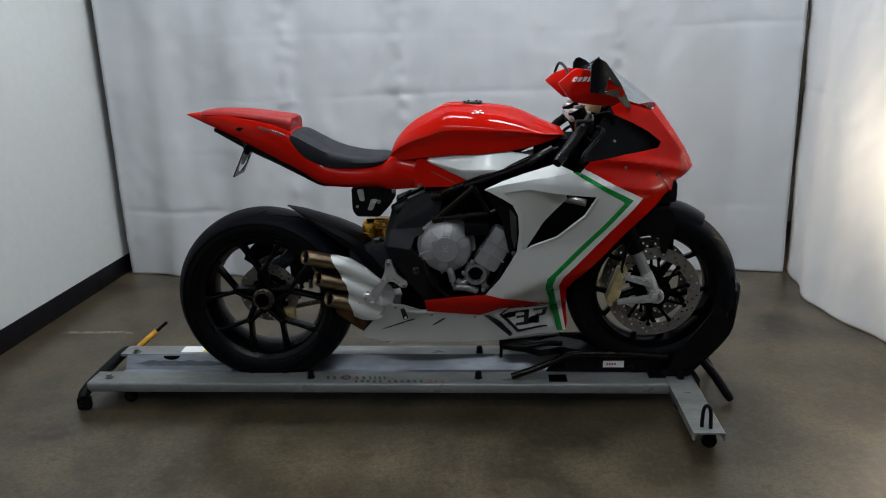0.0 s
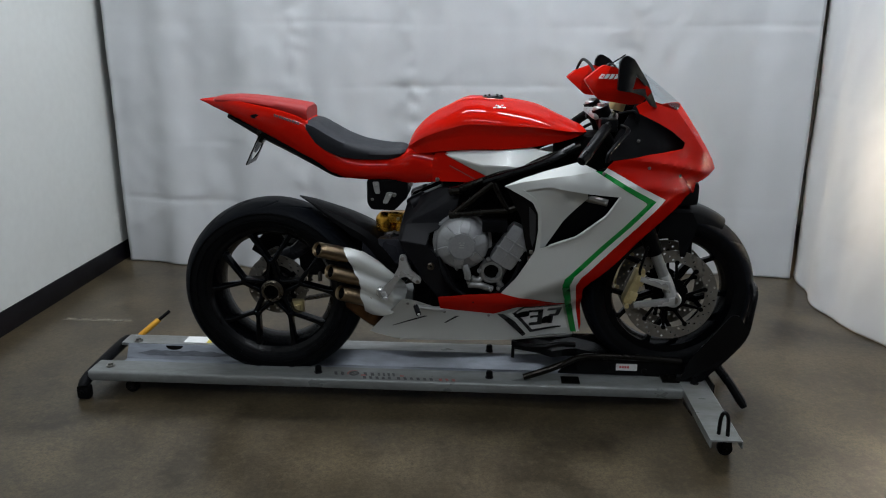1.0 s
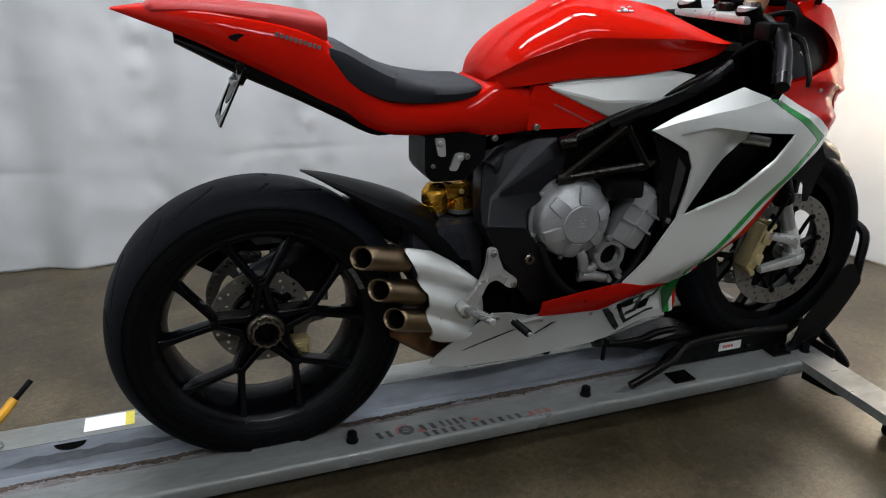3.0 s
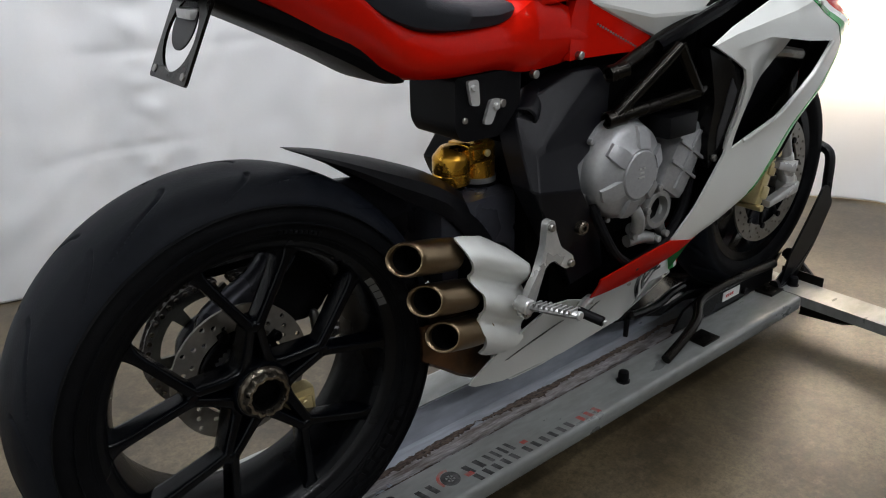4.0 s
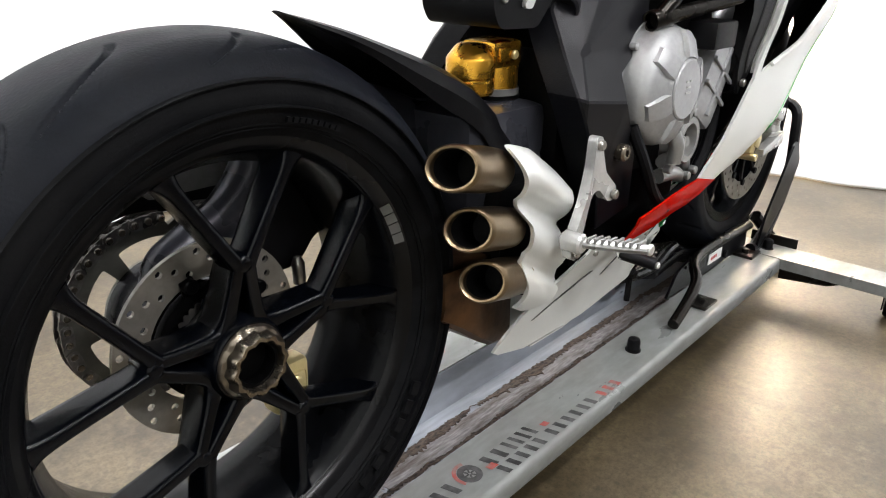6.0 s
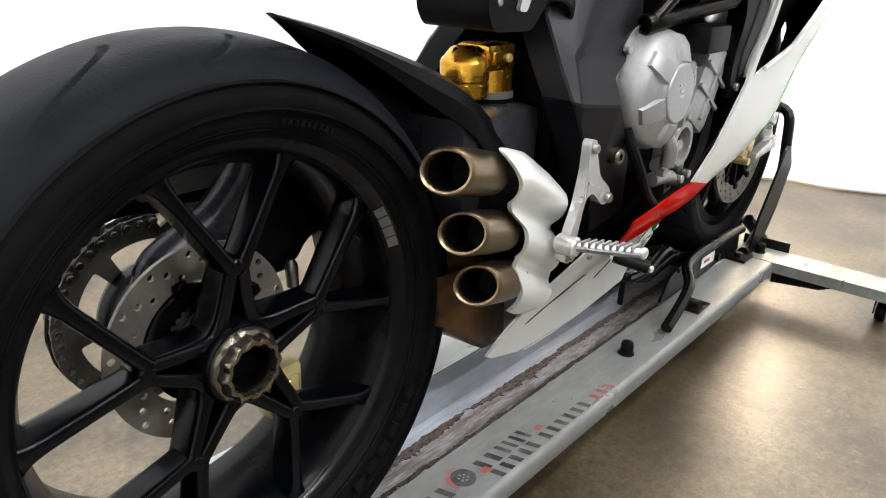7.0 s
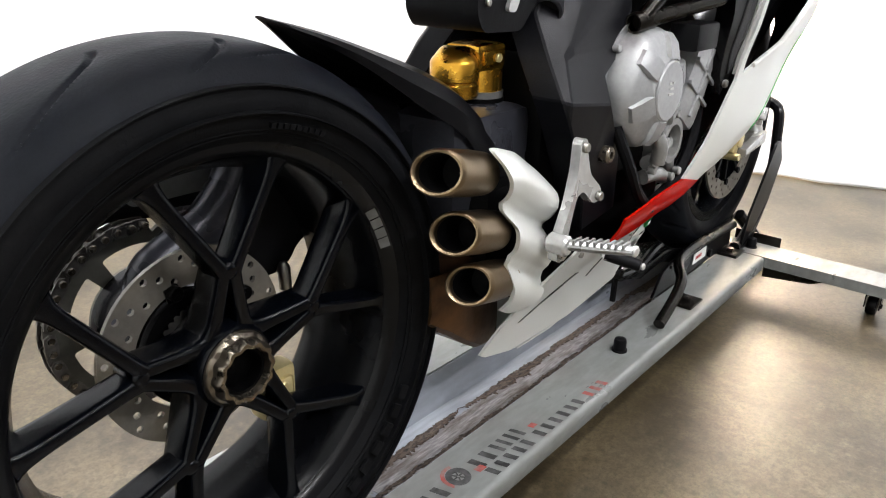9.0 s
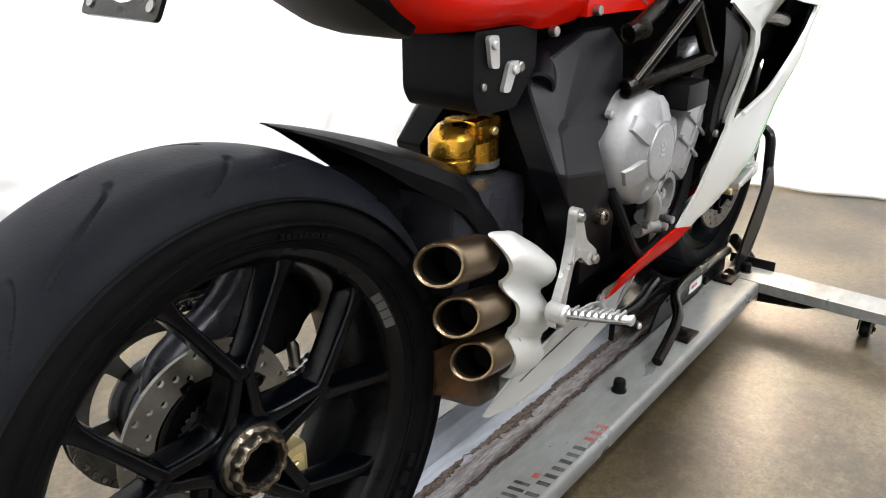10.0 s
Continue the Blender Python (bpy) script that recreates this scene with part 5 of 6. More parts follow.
def mirror(s, yc, dx, dz, outline, flank):
    bm = B()
    panel(bm, outline, mirror_face(yc, dx, dz), 0.034, 0.010, side=s)
    body = bpart("mirror", bm, RED, None, "gloss red folded mirror housing")
    bm = B()
    panel(bm, [(1.145 + (x - 1.145) * 0.9, 1.115 + (z - 1.115) * 0.88) for x, z in outline], flat(yc - 0.008), 0.003, 0.03, side=s)
    bpart("mirror_glass", bm, ALU if flank < 0 else BLACK, body)
    bm = B()
    for k in range(4 if flank < 0 else 0):
        poly = [(1.083 + 0.015 * k + dx, 1.138 + dz - 0.001 * k), (1.094 + 0.015 * k + dx, 1.138 + dz), (1.102 + 0.015 * k + dx, 1.150 + dz), (1.091 + 0.015 * k + dx, 1.151 + dz)]
        panel(bm, poly, lambda x, z: mirror_face(yc, dx, dz)(x, z) + 0.0014, 0.003, 0.02, side=s)
    if flank < 0:
        bpart("brand_marks", bm, WHITE, body, "plain white block marks")
    bm = B()
    stalk = rounded([(1.133, 1.107), (1.134, 1.187), (1.144, 1.203), (1.157, 1.207), (1.181, 1.194), (1.237, 1.125), (1.280, 1.046), (1.258, 1.052), (1.225, 1.085), (1.178, 1.100)], 0.004)
    hole = [(1.192, 1.150), (1.232, 1.108), (1.180, 1.107)]
    panel(bm, [(x + dx, z + dz) for x, z in stalk], lambda x, z: 0.275 - 1.1 * max(0, x - dx - 1.16), 0.02, 0.02, [[(x + dx, z + dz) for x, z in hole]], flank)
    bpart("mirror_stalk", bm, BLACK, body)


mirror(-1, 0.19, 0.0, 0.0, NEAR_MIRROR, -1)
mirror(-1, -0.19, 0.0, -0.012, FAR_MIRROR, 1)


def section(x, zb, zt, w, shape):
    """A closed ring across the machine at x; shape: (part of the width, part of the height) from the lowest right corner over the top."""
    right = [Vector((x, -w * u, zb + (zt - zb) * v)) for u, v in shape]
    return right + [Vector((p.x, -p.y, p.z)) for p in right[::-1] if abs(p.y) > 1e-6]


def loft_x(xs, bottom, top, width, shape, n):
    fb, ft, fw = curve_through(xs, bottom), curve_through(xs, top), curve_through(xs, width)
    bm = B()
    rings = []
    for k in range(n + 1):
        x = xs[0] + (xs[-1] - xs[0]) * k / n
        rings.append(section(x, fb(x), ft(x), fw(x), shape))
    return ring_loft(bm, rings)


TANK = [(0.80, 0.0), (0.885, 0.03), (0.90, 0.12), (0.90, 0.26), (0.925, 0.40), (0.985, 0.50), (1.0, 0.535), (0.985, 0.575), (0.91, 0.67), (0.78, 0.785), (0.62, 0.87), (0.45, 0.93), (0.31, 0.965), (0.27, 1.0), (0.14, 0.995), (0, 0.99)]
bm = loft_x([0.492, 0.51, 0.535, 0.57, 0.615, 0.70, 0.80, 0.90, 1.00, 1.045, 1.07], [0.882, 0.882, 0.885, 0.888, 0.894, 0.902, 0.905, 0.916, 0.938, 0.952, 0.962],
            [0.916, 0.950, 0.978, 1.006, 1.030, 1.064, 1.058, 1.043, 1.001, 0.981, 0.968], [0.070, 0.10, 0.118, 0.128, 0.138, 0.152, 0.165, 0.174, 0.165, 0.145, 0.12], TANK, 60)
tank = bpart("fuel_tank", bm, RED, None, "gloss red sculpted fuel tank", 40)
bm = B()
disk(bm, (0.77, 0, 1.061), 0.035, 0.012, "z", 32, 0.003)
for k in range(6):
    disk(bm, (0.77 + 0.027 * math.cos(k * 1.047), 0.027 * math.sin(k * 1.047), 1.0675), 0.004, 0.004, "z", 10)
bpart("filler_cap", bm, FRAME, tank)
for s in (-1, 1):
    bm = B()
    for dx, dz, wd, ht in ((0.0, 0.0, 0.010, 0.005), (0.014, 0.002, 0.012, 0.010), (0.03, 0.0, 0.010, 0.005), (0.007, 0.007, 0.01, 0.003), (0.024, 0.008, 0.008, 0.003)):
        box(bm, -wd / 2, wd / 2, -0.0012, 0.0012, -ht / 2, ht / 2, 0.0005, Matrix.Translation((0.775 + dx, s * 0.107, 1.037 + dz)) @ Matrix.Rotation(math.radians(s * 52), 4, "X"))
    emblem = bpart("emblem", bm, ALU, tank, "small silver winged emblem")
    emblem["kind"] = "stuff"

def facet_shell(points, faces, s, depth, bevel):
    """A shell of flat facets, points as (x, z, distance from the middle plane)."""
    bm = B()
    top = [bm.verts.new((x, s * y, z)) for x, z, y in points]
    low = [bm.verts.new((x, s * (y - depth), z)) for x, z, y in points]
    rim = {}
    for f in faces:
        bm.faces.new([top[i] for i in f])
        bm.faces.new([low[i] for i in f][::-1])
        for i, j in zip(f, (*f[1:], f[0])):
            rim[(i, j)] = True
    for i, j in rim:
        if (j, i) not in rim:
            bm.faces.new((top[j], top[i], low[i], low[j]))
    bmesh.ops.recalc_face_normals(bm, faces=bm.faces[:])
    bmesh.ops.bevel(bm, geom=bm.edges[:], offset=bevel, segments=1, affect="EDGES")
    return bm


COVER = [(0.610, 0.886, 0.114), (0.628, 0.900, 0.108), (0.658, 0.911, 0.108), (0.797, 0.913, 0.130), (0.861, 0.923, 0.140), (0.968, 0.902, 0.150), (0.940, 0.880, 0.160), (0.900, 0.853, 0.164), (0.762, 0.816, 0.142), (0.735, 0.856, 0.152)]
for s in (-1, 1):
    bpart("frame_cover", facet_shell(COVER, [(0, 9, 3, 2, 1), (9, 7, 4, 3), (9, 8, 7), (7, 6, 5, 4), (0, 8, 9)], s, 0.006, 0.003), SILVER, None, "metallic silver faceted cover below the tank", 12)
TAIL = [(0.45, 0.0), (0.80, 0.06), (0.95, 0.25), (1.0, 0.5), (0.97, 0.75), (0.86, 0.94), (0.6, 1.0), (0, 1.0)]
bm = loft_x([-0.222, -0.16, -0.10, 0.0, 0.08, 0.14, 0.19, 0.24, 0.29, 0.36, 0.43, 0.48, 0.50, 0.56, 0.62], [1.044, 1.02, 0.995, 0.945, 0.903, 0.868, 0.838, 0.808, 0.793, 0.789, 0.790, 0.780, 0.777, 0.781, 0.792],
            [1.047, 1.052, 1.052, 1.037, 1.021, 1.000, 0.962, 0.905, 0.876, 0.868, 0.868, 0.885, 0.900, 0.893, 0.866], [0.018, 0.058, 0.080, 0.10, 0.108, 0.108, 0.106, 0.106, 0.108, 0.108, 0.106, 0.107, 0.109, 0.112, 0.114], TAIL, 70)
tail = bpart("tail_unit", bm, RED, None, "gloss red tail fairing", 40)
both("tail_side_panel", RED, [(0.575, 0.862), (0.585, 0.890), (0.62, 0.892), (0.70, 0.856), (0.765, 0.824), (0.742, 0.797), (0.66, 0.797), (0.575, 0.795)],
     lambda x, z: 0.1115 + 0.15 * max(0, x - 0.60), "gloss red panel below the seat", thick=0.02, step=0.02)
bm = B()
for k in range(16):
    x = 0.632 + 0.0058 * k
    z = 0.858 - 0.50 * 0.0058 * k
    y = 0.1115 + 0.15 * (x - 0.60)
    box(bm, x, x + 0.0035, -y - 0.0014, -y + 0.0006, z - 0.011, z - 0.0075)
marks = bpart("brand_marks", bm, STICKER, None, "row of tiny white marks along the panel edge")
marks["kind"] = "stuff"
bm = B()
for k in range(10):
    x = 0.055 + 0.0085 * k
    box(bm, x, x + 0.006, -0.1095, -0.1075, 1.001 - 0.0028 * k, 1.009 - 0.0028 * k)
marks = bpart("brand_marks", bm, STICKER, tail, "pale grey block marks on the tail")
marks["kind"] = "stuff"
# dark vent in the tail
both("tail_vent", BLACK, rounded([(-0.030, 1.002), (-0.008, 1.008), (0.012, 1.000), (0.004, 0.990), (-0.02, 0.994)], 0.006), lambda x, z: 0.0985 + 0.02 * x, parents=(tail, tail), thick=0.006)
bm = loft_x([-0.12, 0.0, 0.10, 0.18, 0.25, 0.29], [0.985, 0.918, 0.87, 0.828, 0.792, 0.785], [1.0, 0.96, 0.93, 0.9, 0.86, 0.84], [0.05, 0.07, 0.085, 0.09, 0.085, 0.05], TAIL, 24)
bpart("undertray", bm, BLACK, tail, "black plastic undertray")
PAD = [(0.7, 0.0), (0.95, 0.15), (1.0, 0.5), (0.93, 0.8), (0.7, 0.97), (0.3, 1.0), (0, 1.0)]
bm = loft_x([-0.171, -0.153, -0.096, -0.034, 0.029, 0.091, 0.133, 0.150, 0.157], [1.041, 1.036, 1.033, 1.026, 1.016, 0.999, 0.986, 0.979, 0.981], [1.049, 1.059, 1.062, 1.059, 1.052, 1.044, 1.037, 1.034, 1.029], [0.04, 0.062, 0.072, 0.078, 0.082, 0.085, 0.086, 0.085, 0.081], PAD, 40)
bpart("pillion_cover", bm, RED_VINYL, None, "red padded pillion seat cover", 45)
bm = loft_x([0.125, 0.145, 0.175, 0.226, 0.278, 0.341, 0.414, 0.466, 0.482], [0.975, 0.945, 0.915, 0.878, 0.862, 0.857, 0.858, 0.868, 0.88], [0.981, 0.988, 0.985, 0.960, 0.932, 0.911, 0.900, 0.898, 0.890], [0.078, 0.098, 0.108, 0.114, 0.116, 0.113, 0.105, 0.092, 0.075], PAD, 44)
bpart("rider_seat", bm, SEAT, None, "dark grey vinyl rider seat", 45)

# plate bracket under the tail
plate = B()
down, across, out = Vector((-0.055, 0, -0.108)).normalized(), Vector((0, 1, 0)), Vector((-0.108, 0, 0.055)).normalized()
p0 = Vector((0.002, -0.030, 0.944))


def on_plate(u, v, d=0.0):
    return p0 + down * v + across * u + out * d


def plate_shape(bm, outline, holes, d0, d1):
    """A flat shape on the plate, given in (across, down)."""
    panel(bm, outline, flat(0), d1 - d0, 0.03, holes)
    for v in bm.verts:
        v.co = on_plate(v.co.x, v.co.z, d0 + v.co.y)
    return bm


plate_shape(plate, rounded([(-0.058, 0), (0.058, 0), (0.058, 0.124), (-0.058, 0.124)], 0.006), [circle((0, 0.066), 0.046, 28)], 0, 0.004)
holder = bpart("plate_frame", plate, FRAME, None, "dark grey plate bracket with a round opening")
bm = B()
plate_shape(bm, circle((0, 0.052), 0.0325, 28), [], 0.001, 0.003)
bpart("disc", bm, DGREY, holder, "dark round disc in the opening")
for u in (-0.046, 0.046):
    bm = B()
    plate_shape(bm, circle((u, 0.113), 0.005, 12), [], 0.004, 0.0055)
    bpart("plate_screw", bm, STEEL, holder)
bm = B()
tube(bm, [(0.023, -0.06, 0.945), (0.003, -0.06, 0.93), (-0.010, -0.06, 0.91)], 0.006, 8)
tube(bm, [(0.023, -0.01, 0.945), (0.003, -0.01, 0.93), (-0.010, -0.01, 0.91)], 0.006, 8)
box(bm, -0.017, 0.038, -0.075, 0.005, 0.93, 0.955, 0.006)
bpart("plate_bracket", bm, FRAME, holder)
bm = B()
box(bm, -0.027, -0.002, -0.057, -0.013, 0.905, 0.918, 0.004)
bpart("plate_light", bm, ALU, holder)

# belly pan
BELLY = [(0.357, 0.259), (0.479, 0.406), (0.527, 0.398), (0.602, 0.366), (0.788, 0.342), (0.866, 0.371), (1.034, 0.364), (1.069, 0.242), (1.073, 0.229), (0.846, 0.222), (0.44, 0.232), (0.372, 0.250)]
bellies = both("belly_pan", SILVER, BELLY, proud(0.0), "metallic silver belly pan", thick=0.004, step=0.016)
both("belly_stripe", RED, [(0.600, 0.417), (0.703, 0.428), (0.809, 0.435), (0.914, 0.411), (1.034, 0.364), (0.866, 0.371), (0.788, 0.340), (0.606, 0.369)], proud(0.0014), "gloss red belly stripe", bellies, 0.004, 0.016)
# creases drawn as thin black strips, their shade put into the colour
both("belly_crease_shade", DECAL_BLACK, [(0.434, 0.284), (0.441, 0.284), (0.562, 0.330), (0.551, 0.332)], proud(0.0012), parents=bellies, thick=0.003)
both("belly_crease_shade", DECAL_BLACK, [(0.617, 0.301), (0.624, 0.300), (0.670, 0.331), (0.657, 0.331)], proud(0.0012), parents=bellies, thick=0.003)
for s, par in zip((-1, 1), bellies):
    for x, z in ((0.62, 0.352), (0.77, 0.332), (0.497, 0.388)):
        bm = B()
        bolt(bm, (x, s * (hull(x, z) + 0.001), z), 0.005, 0.006)
        bpart("screw", bm, STEEL, par)
    # racing number in its frame
    bm = B()
    panel(bm, [(0.885, 0.366), (1.029, 0.354), (1.054, 0.252), (0.922, 0.244), (0.885, 0.290), (0.832, 0.333)], proud(0.0014), 0.003, 0.016, side=s)
    bpart("number_plate_white", bm, WHITE, par, "white race number panel")
    bm = B()
    panel(bm, [(0.800, 0.338), (0.820, 0.337), (0.862, 0.296), (0.904, 0.238), (0.893, 0.229)], proud(0.0022), 0.003, 0.016, side=s)
    panel(bm, [(0.853, 0.334), (0.888, 0.370), (1.02, 0.361), (1.02, 0.355), (0.892, 0.363), (0.866, 0.335)], proud(0.0026), 0.003, 0.016, side=s)
    panel(bm, [(0.853, 0.334), (0.866, 0.335), (0.926, 0.254), (1.03, 0.259), (1.03, 0.253), (0.920, 0.243)], proud(0.0026), 0.003, 0.016, side=s)
    bpart("number_frame", bm, DECAL_BLACK, par)
    bm = B()
    for poly in ([(0.910, 0.344), (0.962, 0.344), (0.960, 0.332), (0.910, 0.332)], [(0.944, 0.333), (0.961, 0.333), (0.960, 0.283), (0.943, 0.283)], [(0.916, 0.316), (0.945, 0.316), (0.945, 0.306), (0.916, 0.306)],
                 [(0.913, 0.284), (0.960, 0.284), (0.960, 0.272), (0.913, 0.272)], [(0.976, 0.344), (1.028, 0.345), (1.027, 0.333), (0.976, 0.332)], [(1.010, 0.334), (1.027, 0.334), (1.022, 0.312), (1.006, 0.312)],
                 [(0.985, 0.314), (1.022, 0.314), (1.018, 0.304), (0.985, 0.303)], [(0.984, 0.305), (1.000, 0.305), (0.998, 0.272), (0.982, 0.272)]):
        panel(bm, poly, proud(0.0030), 0.003, 0.012, side=s)
    bpart("race_number", bm, DECAL_BLACK, par, "black race number 37 in block figures")
bm = B()
bridge(bm, [(0.46, 0.228, 0, -0.005), (0.55, 0.227, 0, -0.015), (0.846, 0.222, 0, -0.02), (1.073, 0.229, 0, -0.015)], 0.02)
bpart("belly_floor", bm, SILVER, bellies[0])

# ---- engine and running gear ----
# plain filler boxes; the shade among the engine parts is in their colour
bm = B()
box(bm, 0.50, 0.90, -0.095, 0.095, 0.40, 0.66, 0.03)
block = bpart("engine_block", bm, DARK, None, "near-black engine block with the shade put into its colour", 40)
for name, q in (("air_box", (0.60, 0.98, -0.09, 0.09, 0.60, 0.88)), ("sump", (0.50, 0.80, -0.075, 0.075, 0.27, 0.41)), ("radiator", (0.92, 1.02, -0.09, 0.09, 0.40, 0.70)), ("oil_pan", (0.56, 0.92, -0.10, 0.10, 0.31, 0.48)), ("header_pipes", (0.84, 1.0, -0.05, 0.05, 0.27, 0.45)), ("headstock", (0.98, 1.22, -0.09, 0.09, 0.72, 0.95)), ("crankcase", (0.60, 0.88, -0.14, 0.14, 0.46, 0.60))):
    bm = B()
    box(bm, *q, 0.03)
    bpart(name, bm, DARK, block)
EC = (0.677, 0.598)
bm = B()
revolve(bm, [(0.0005, -0.194), (0.046, -0.194), (0.052, -0.188), (0.074, -0.180), (0.083, -0.172), (0.088, -0.160), (0.090, -0.138), (0.099, -0.137), (0.099, -0.125), (0.0005, -0.125)], (EC[0], 0, EC[1]), "y", 72)
cover = bpart("clutch_cover", bm, CAST, None, "grey cast clutch cover with radial ribs", 30)
bm = B()
disk(bm, (EC[0], -0.195, EC[1]), 0.044, 0.006, "y", 48, 0.002)
bpart("cover_boss", bm, CAST, cover)
for k in range(6):
    a = math.radians(20 + 60 * k)
    bm = B()
    rings = []
    for r, h, half_w in ((0.047, -0.1965, 19), (0.058, -0.1935, 17), (0.072, -0.1885, 13), (0.083, -0.179, 9)):
        rings.append([Vector((EC[0] + r * math.cos(a + q * math.radians(half_w)), y, EC[1] + r * math.sin(a + q * math.radians(half_w)))) for q, y in ((-1, h + 0.012), (-0.88, h), (-0.4, h), (0.4, h), (0.88, h), (1, h + 0.012))])
    ring_loft(bm, rings)
    bpart("cover_rib", bm, CAST, cover, sharp=25)
    bm = B()
    bolt(bm, (EC[0] + 0.0955 * math.cos(a), -0.142, EC[1] + 0.0955 * math.sin(a)), 0.0055, 0.012)
    bpart("cover_bolt", bm, CAST, cover)
bm = B()
for dx, dz, ln in ((0.0, 0.004, 0.012), (0.0, -0.004, 0.016), (0.006, 0.012, 0.006), (-0.006, 0.012, 0.006)):
    box(bm, EC[0] + dx - ln / 2, EC[0] + dx + ln / 2, -0.1995, -0.197, EC[1] + dz - 0.0015, EC[1] + dz + 0.0015)
marks = bpart("emblem", bm, ALU, cover)
marks["kind"] = "stuff"
# cylinder-side cover, tilted
m = Matrix.Translation((0.842, -0.148, 0.590)) @ Matrix.Rotation(math.radians(32), 4, "Y")
bm = B()
box(bm, -0.045, 0.045, -0.03, 0.03, -0.075, 0.075, 0.02, m)
for q in (-0.02, 0.02):
    box(bm, -0.046, 0.046, -0.034, -0.028, q - 0.003, q + 0.003, 0.001, m)
box(bm, -0.004, 0.004, -0.034, -0.028, -0.06, 0.06, 0.001, m)
bpart("cam_chain_cover", bm, CAST, None, "grey cast side cover")
bm = B()
revolve(bm, [(0.024, -0.155), (0.027, -0.172), (0.036, -0.172), (0.042, -0.162), (0.042, -0.13), (0.024, -0.13)], (0.776, 0, 0.503), "y", 40)
bpart("water_pump", bm, SATIN)
bm = B()
disk(bm, (0.776, -0.15, 0.503), 0.024, 0.01)
bpart("pump_shadow", bm, DARK)
bm = B()
for p in ([(0.688, -0.180, 0.528), (0.695, -0.186, 0.510), (0.699, -0.182, 0.484)], [(0.70, -0.16, 0.455), (0.74, -0.165, 0.455), (0.78, -0.16, 0.44)], [(0.71, -0.16, 0.478), (0.73, -0.16, 0.47), (0.745, -0.155, 0.48)], [(0.82, -0.15, 0.52), (0.80, -0.155, 0.47), (0.82, -0.15, 0.44)]):
    tube(bm, p, 0.012, 10, 3)
for x, z in ((0.70, 0.47), (0.775, 0.445), (0.735, 0.51), (0.80, 0.45), (0.765, 0.55)):
    bolt(bm, (x, -0.175, z), 0.007, 0.012)
bpart("coolant_pipe", bm, SATIN, None, "cast coolant pipes and bolts", 40)
for pts, r in (([(0.60, -0.155, 0.55), (0.62, -0.175, 0.49), (0.66, -0.175, 0.44), (0.72, -0.17, 0.40)], 0.009), ([(0.88, -0.16, 0.60), (0.86, -0.17, 0.50), (0.80, -0.17, 0.43), (0.70, -0.16, 0.395)], 0.010)):
    bm = B()
    tube(bm, pts, r, 10, 6)
    bpart("hose", bm, BLACK)
# trellis frame tubes
TUBES = [((0.645, -0.150, 0.693), (0.825, -0.195, 0.722)), ((0.650, -0.152, 0.698), (0.776, -0.182, 0.806)), ((0.825, -0.195, 0.722), (0.776, -0.182, 0.806)),
         ((0.644, -0.147, 0.772), (0.737, -0.148, 0.806)), ((0.737, -0.148, 0.806), (1.05, -0.15, 0.925)), ((0.825, -0.195, 0.722), (1.02, -0.165, 0.80))]
for a, b in TUBES:
    for s in (1, -1):
        bm = B()
        tube(bm, [(a[0], a[1] * s, a[2]), (b[0], b[1] * s, b[2])], 0.0112, 16)
        bpart("frame_tube", bm, FRAME)
for s in (1, -1):
    # open tube ends that face the rear
    for a, r in ((Vector((0.637, -0.147 * s, 0.692)), 0.0150), (Vector((0.636, -0.145 * s, 0.770)), 0.0145)):
        d = Vector((0.93, -0.22 * s, 0.14)).normalized()
        side = d.cross(Vector((0, 0, 1))).normalized()
        up = side.cross(d)
        bm = B()
        ring_loft(bm, [[a + d * back + q * (side * math.cos(math.pi * k / 14) + up * math.sin(math.pi * k / 14)) for k in range(28)] for q, back in ((r - 0.0035, 0.03), (r - 0.0035, -0.001), (r - 0.0025, -0.002), (r - 0.0008, -0.002), (r, 0.0), (r, 0.035))], cap=False)
        lug = bpart("frame_lug", bm, FRAME, None, "open tube end of the trellis frame", 40)
        bm = B()
        tube(bm, [a + d * 0.012, a + d * 0.02], r - 0.003, 20)
        bpart("lug_shadow", bm, DARK, lug)
    # black strut that runs along the silver cover
    bm = B()
    tube(bm, [(0.745, -0.158 * s, 0.805), (0.82, -0.168 * s, 0.832), (0.92, -0.178 * s, 0.868), (0.98, -0.18 * s, 0.90), (1.03, -0.17 * s, 0.925)], 0.013, 10, 4)
    bpart("frame_strut", bm, GLOSS)
FACETS = [(0.498, 0.728, 0.078), (0.486, 0.708, 0.078), (0.470, 0.652, 0.115), (0.462, 0.603, 0.146), (0.478, 0.571, 0.150), (0.538, 0.473, 0.145), (0.600, 0.380, 0.115),
          (0.674, 0.405, 0.130), (0.632, 0.500, 0.150), (0.560, 0.590, 0.166), (0.568, 0.625, 0.148), (0.488, 0.655, 0.130), (0.472, 0.599, 0.154), (0.640, 0.664, 0.138),
          (0.655, 0.700, 0.134), (0.668, 0.749, 0.124), (0.650, 0.777, 0.112), (0.545, 0.748, 0.086), (0.600, 0.774, 0.096)]
FACES = [(1, 0, 17), (1, 17, 11), (1, 11, 2), (17, 18, 11), (18, 16, 11), (11, 16, 15), (11, 15, 14), (11, 14, 13), (11, 13, 10), (2, 11, 12, 3), (11, 10, 9, 12), (3, 12, 4), (12, 9, 5, 4), (9, 8, 5), (5, 8, 7, 6)]
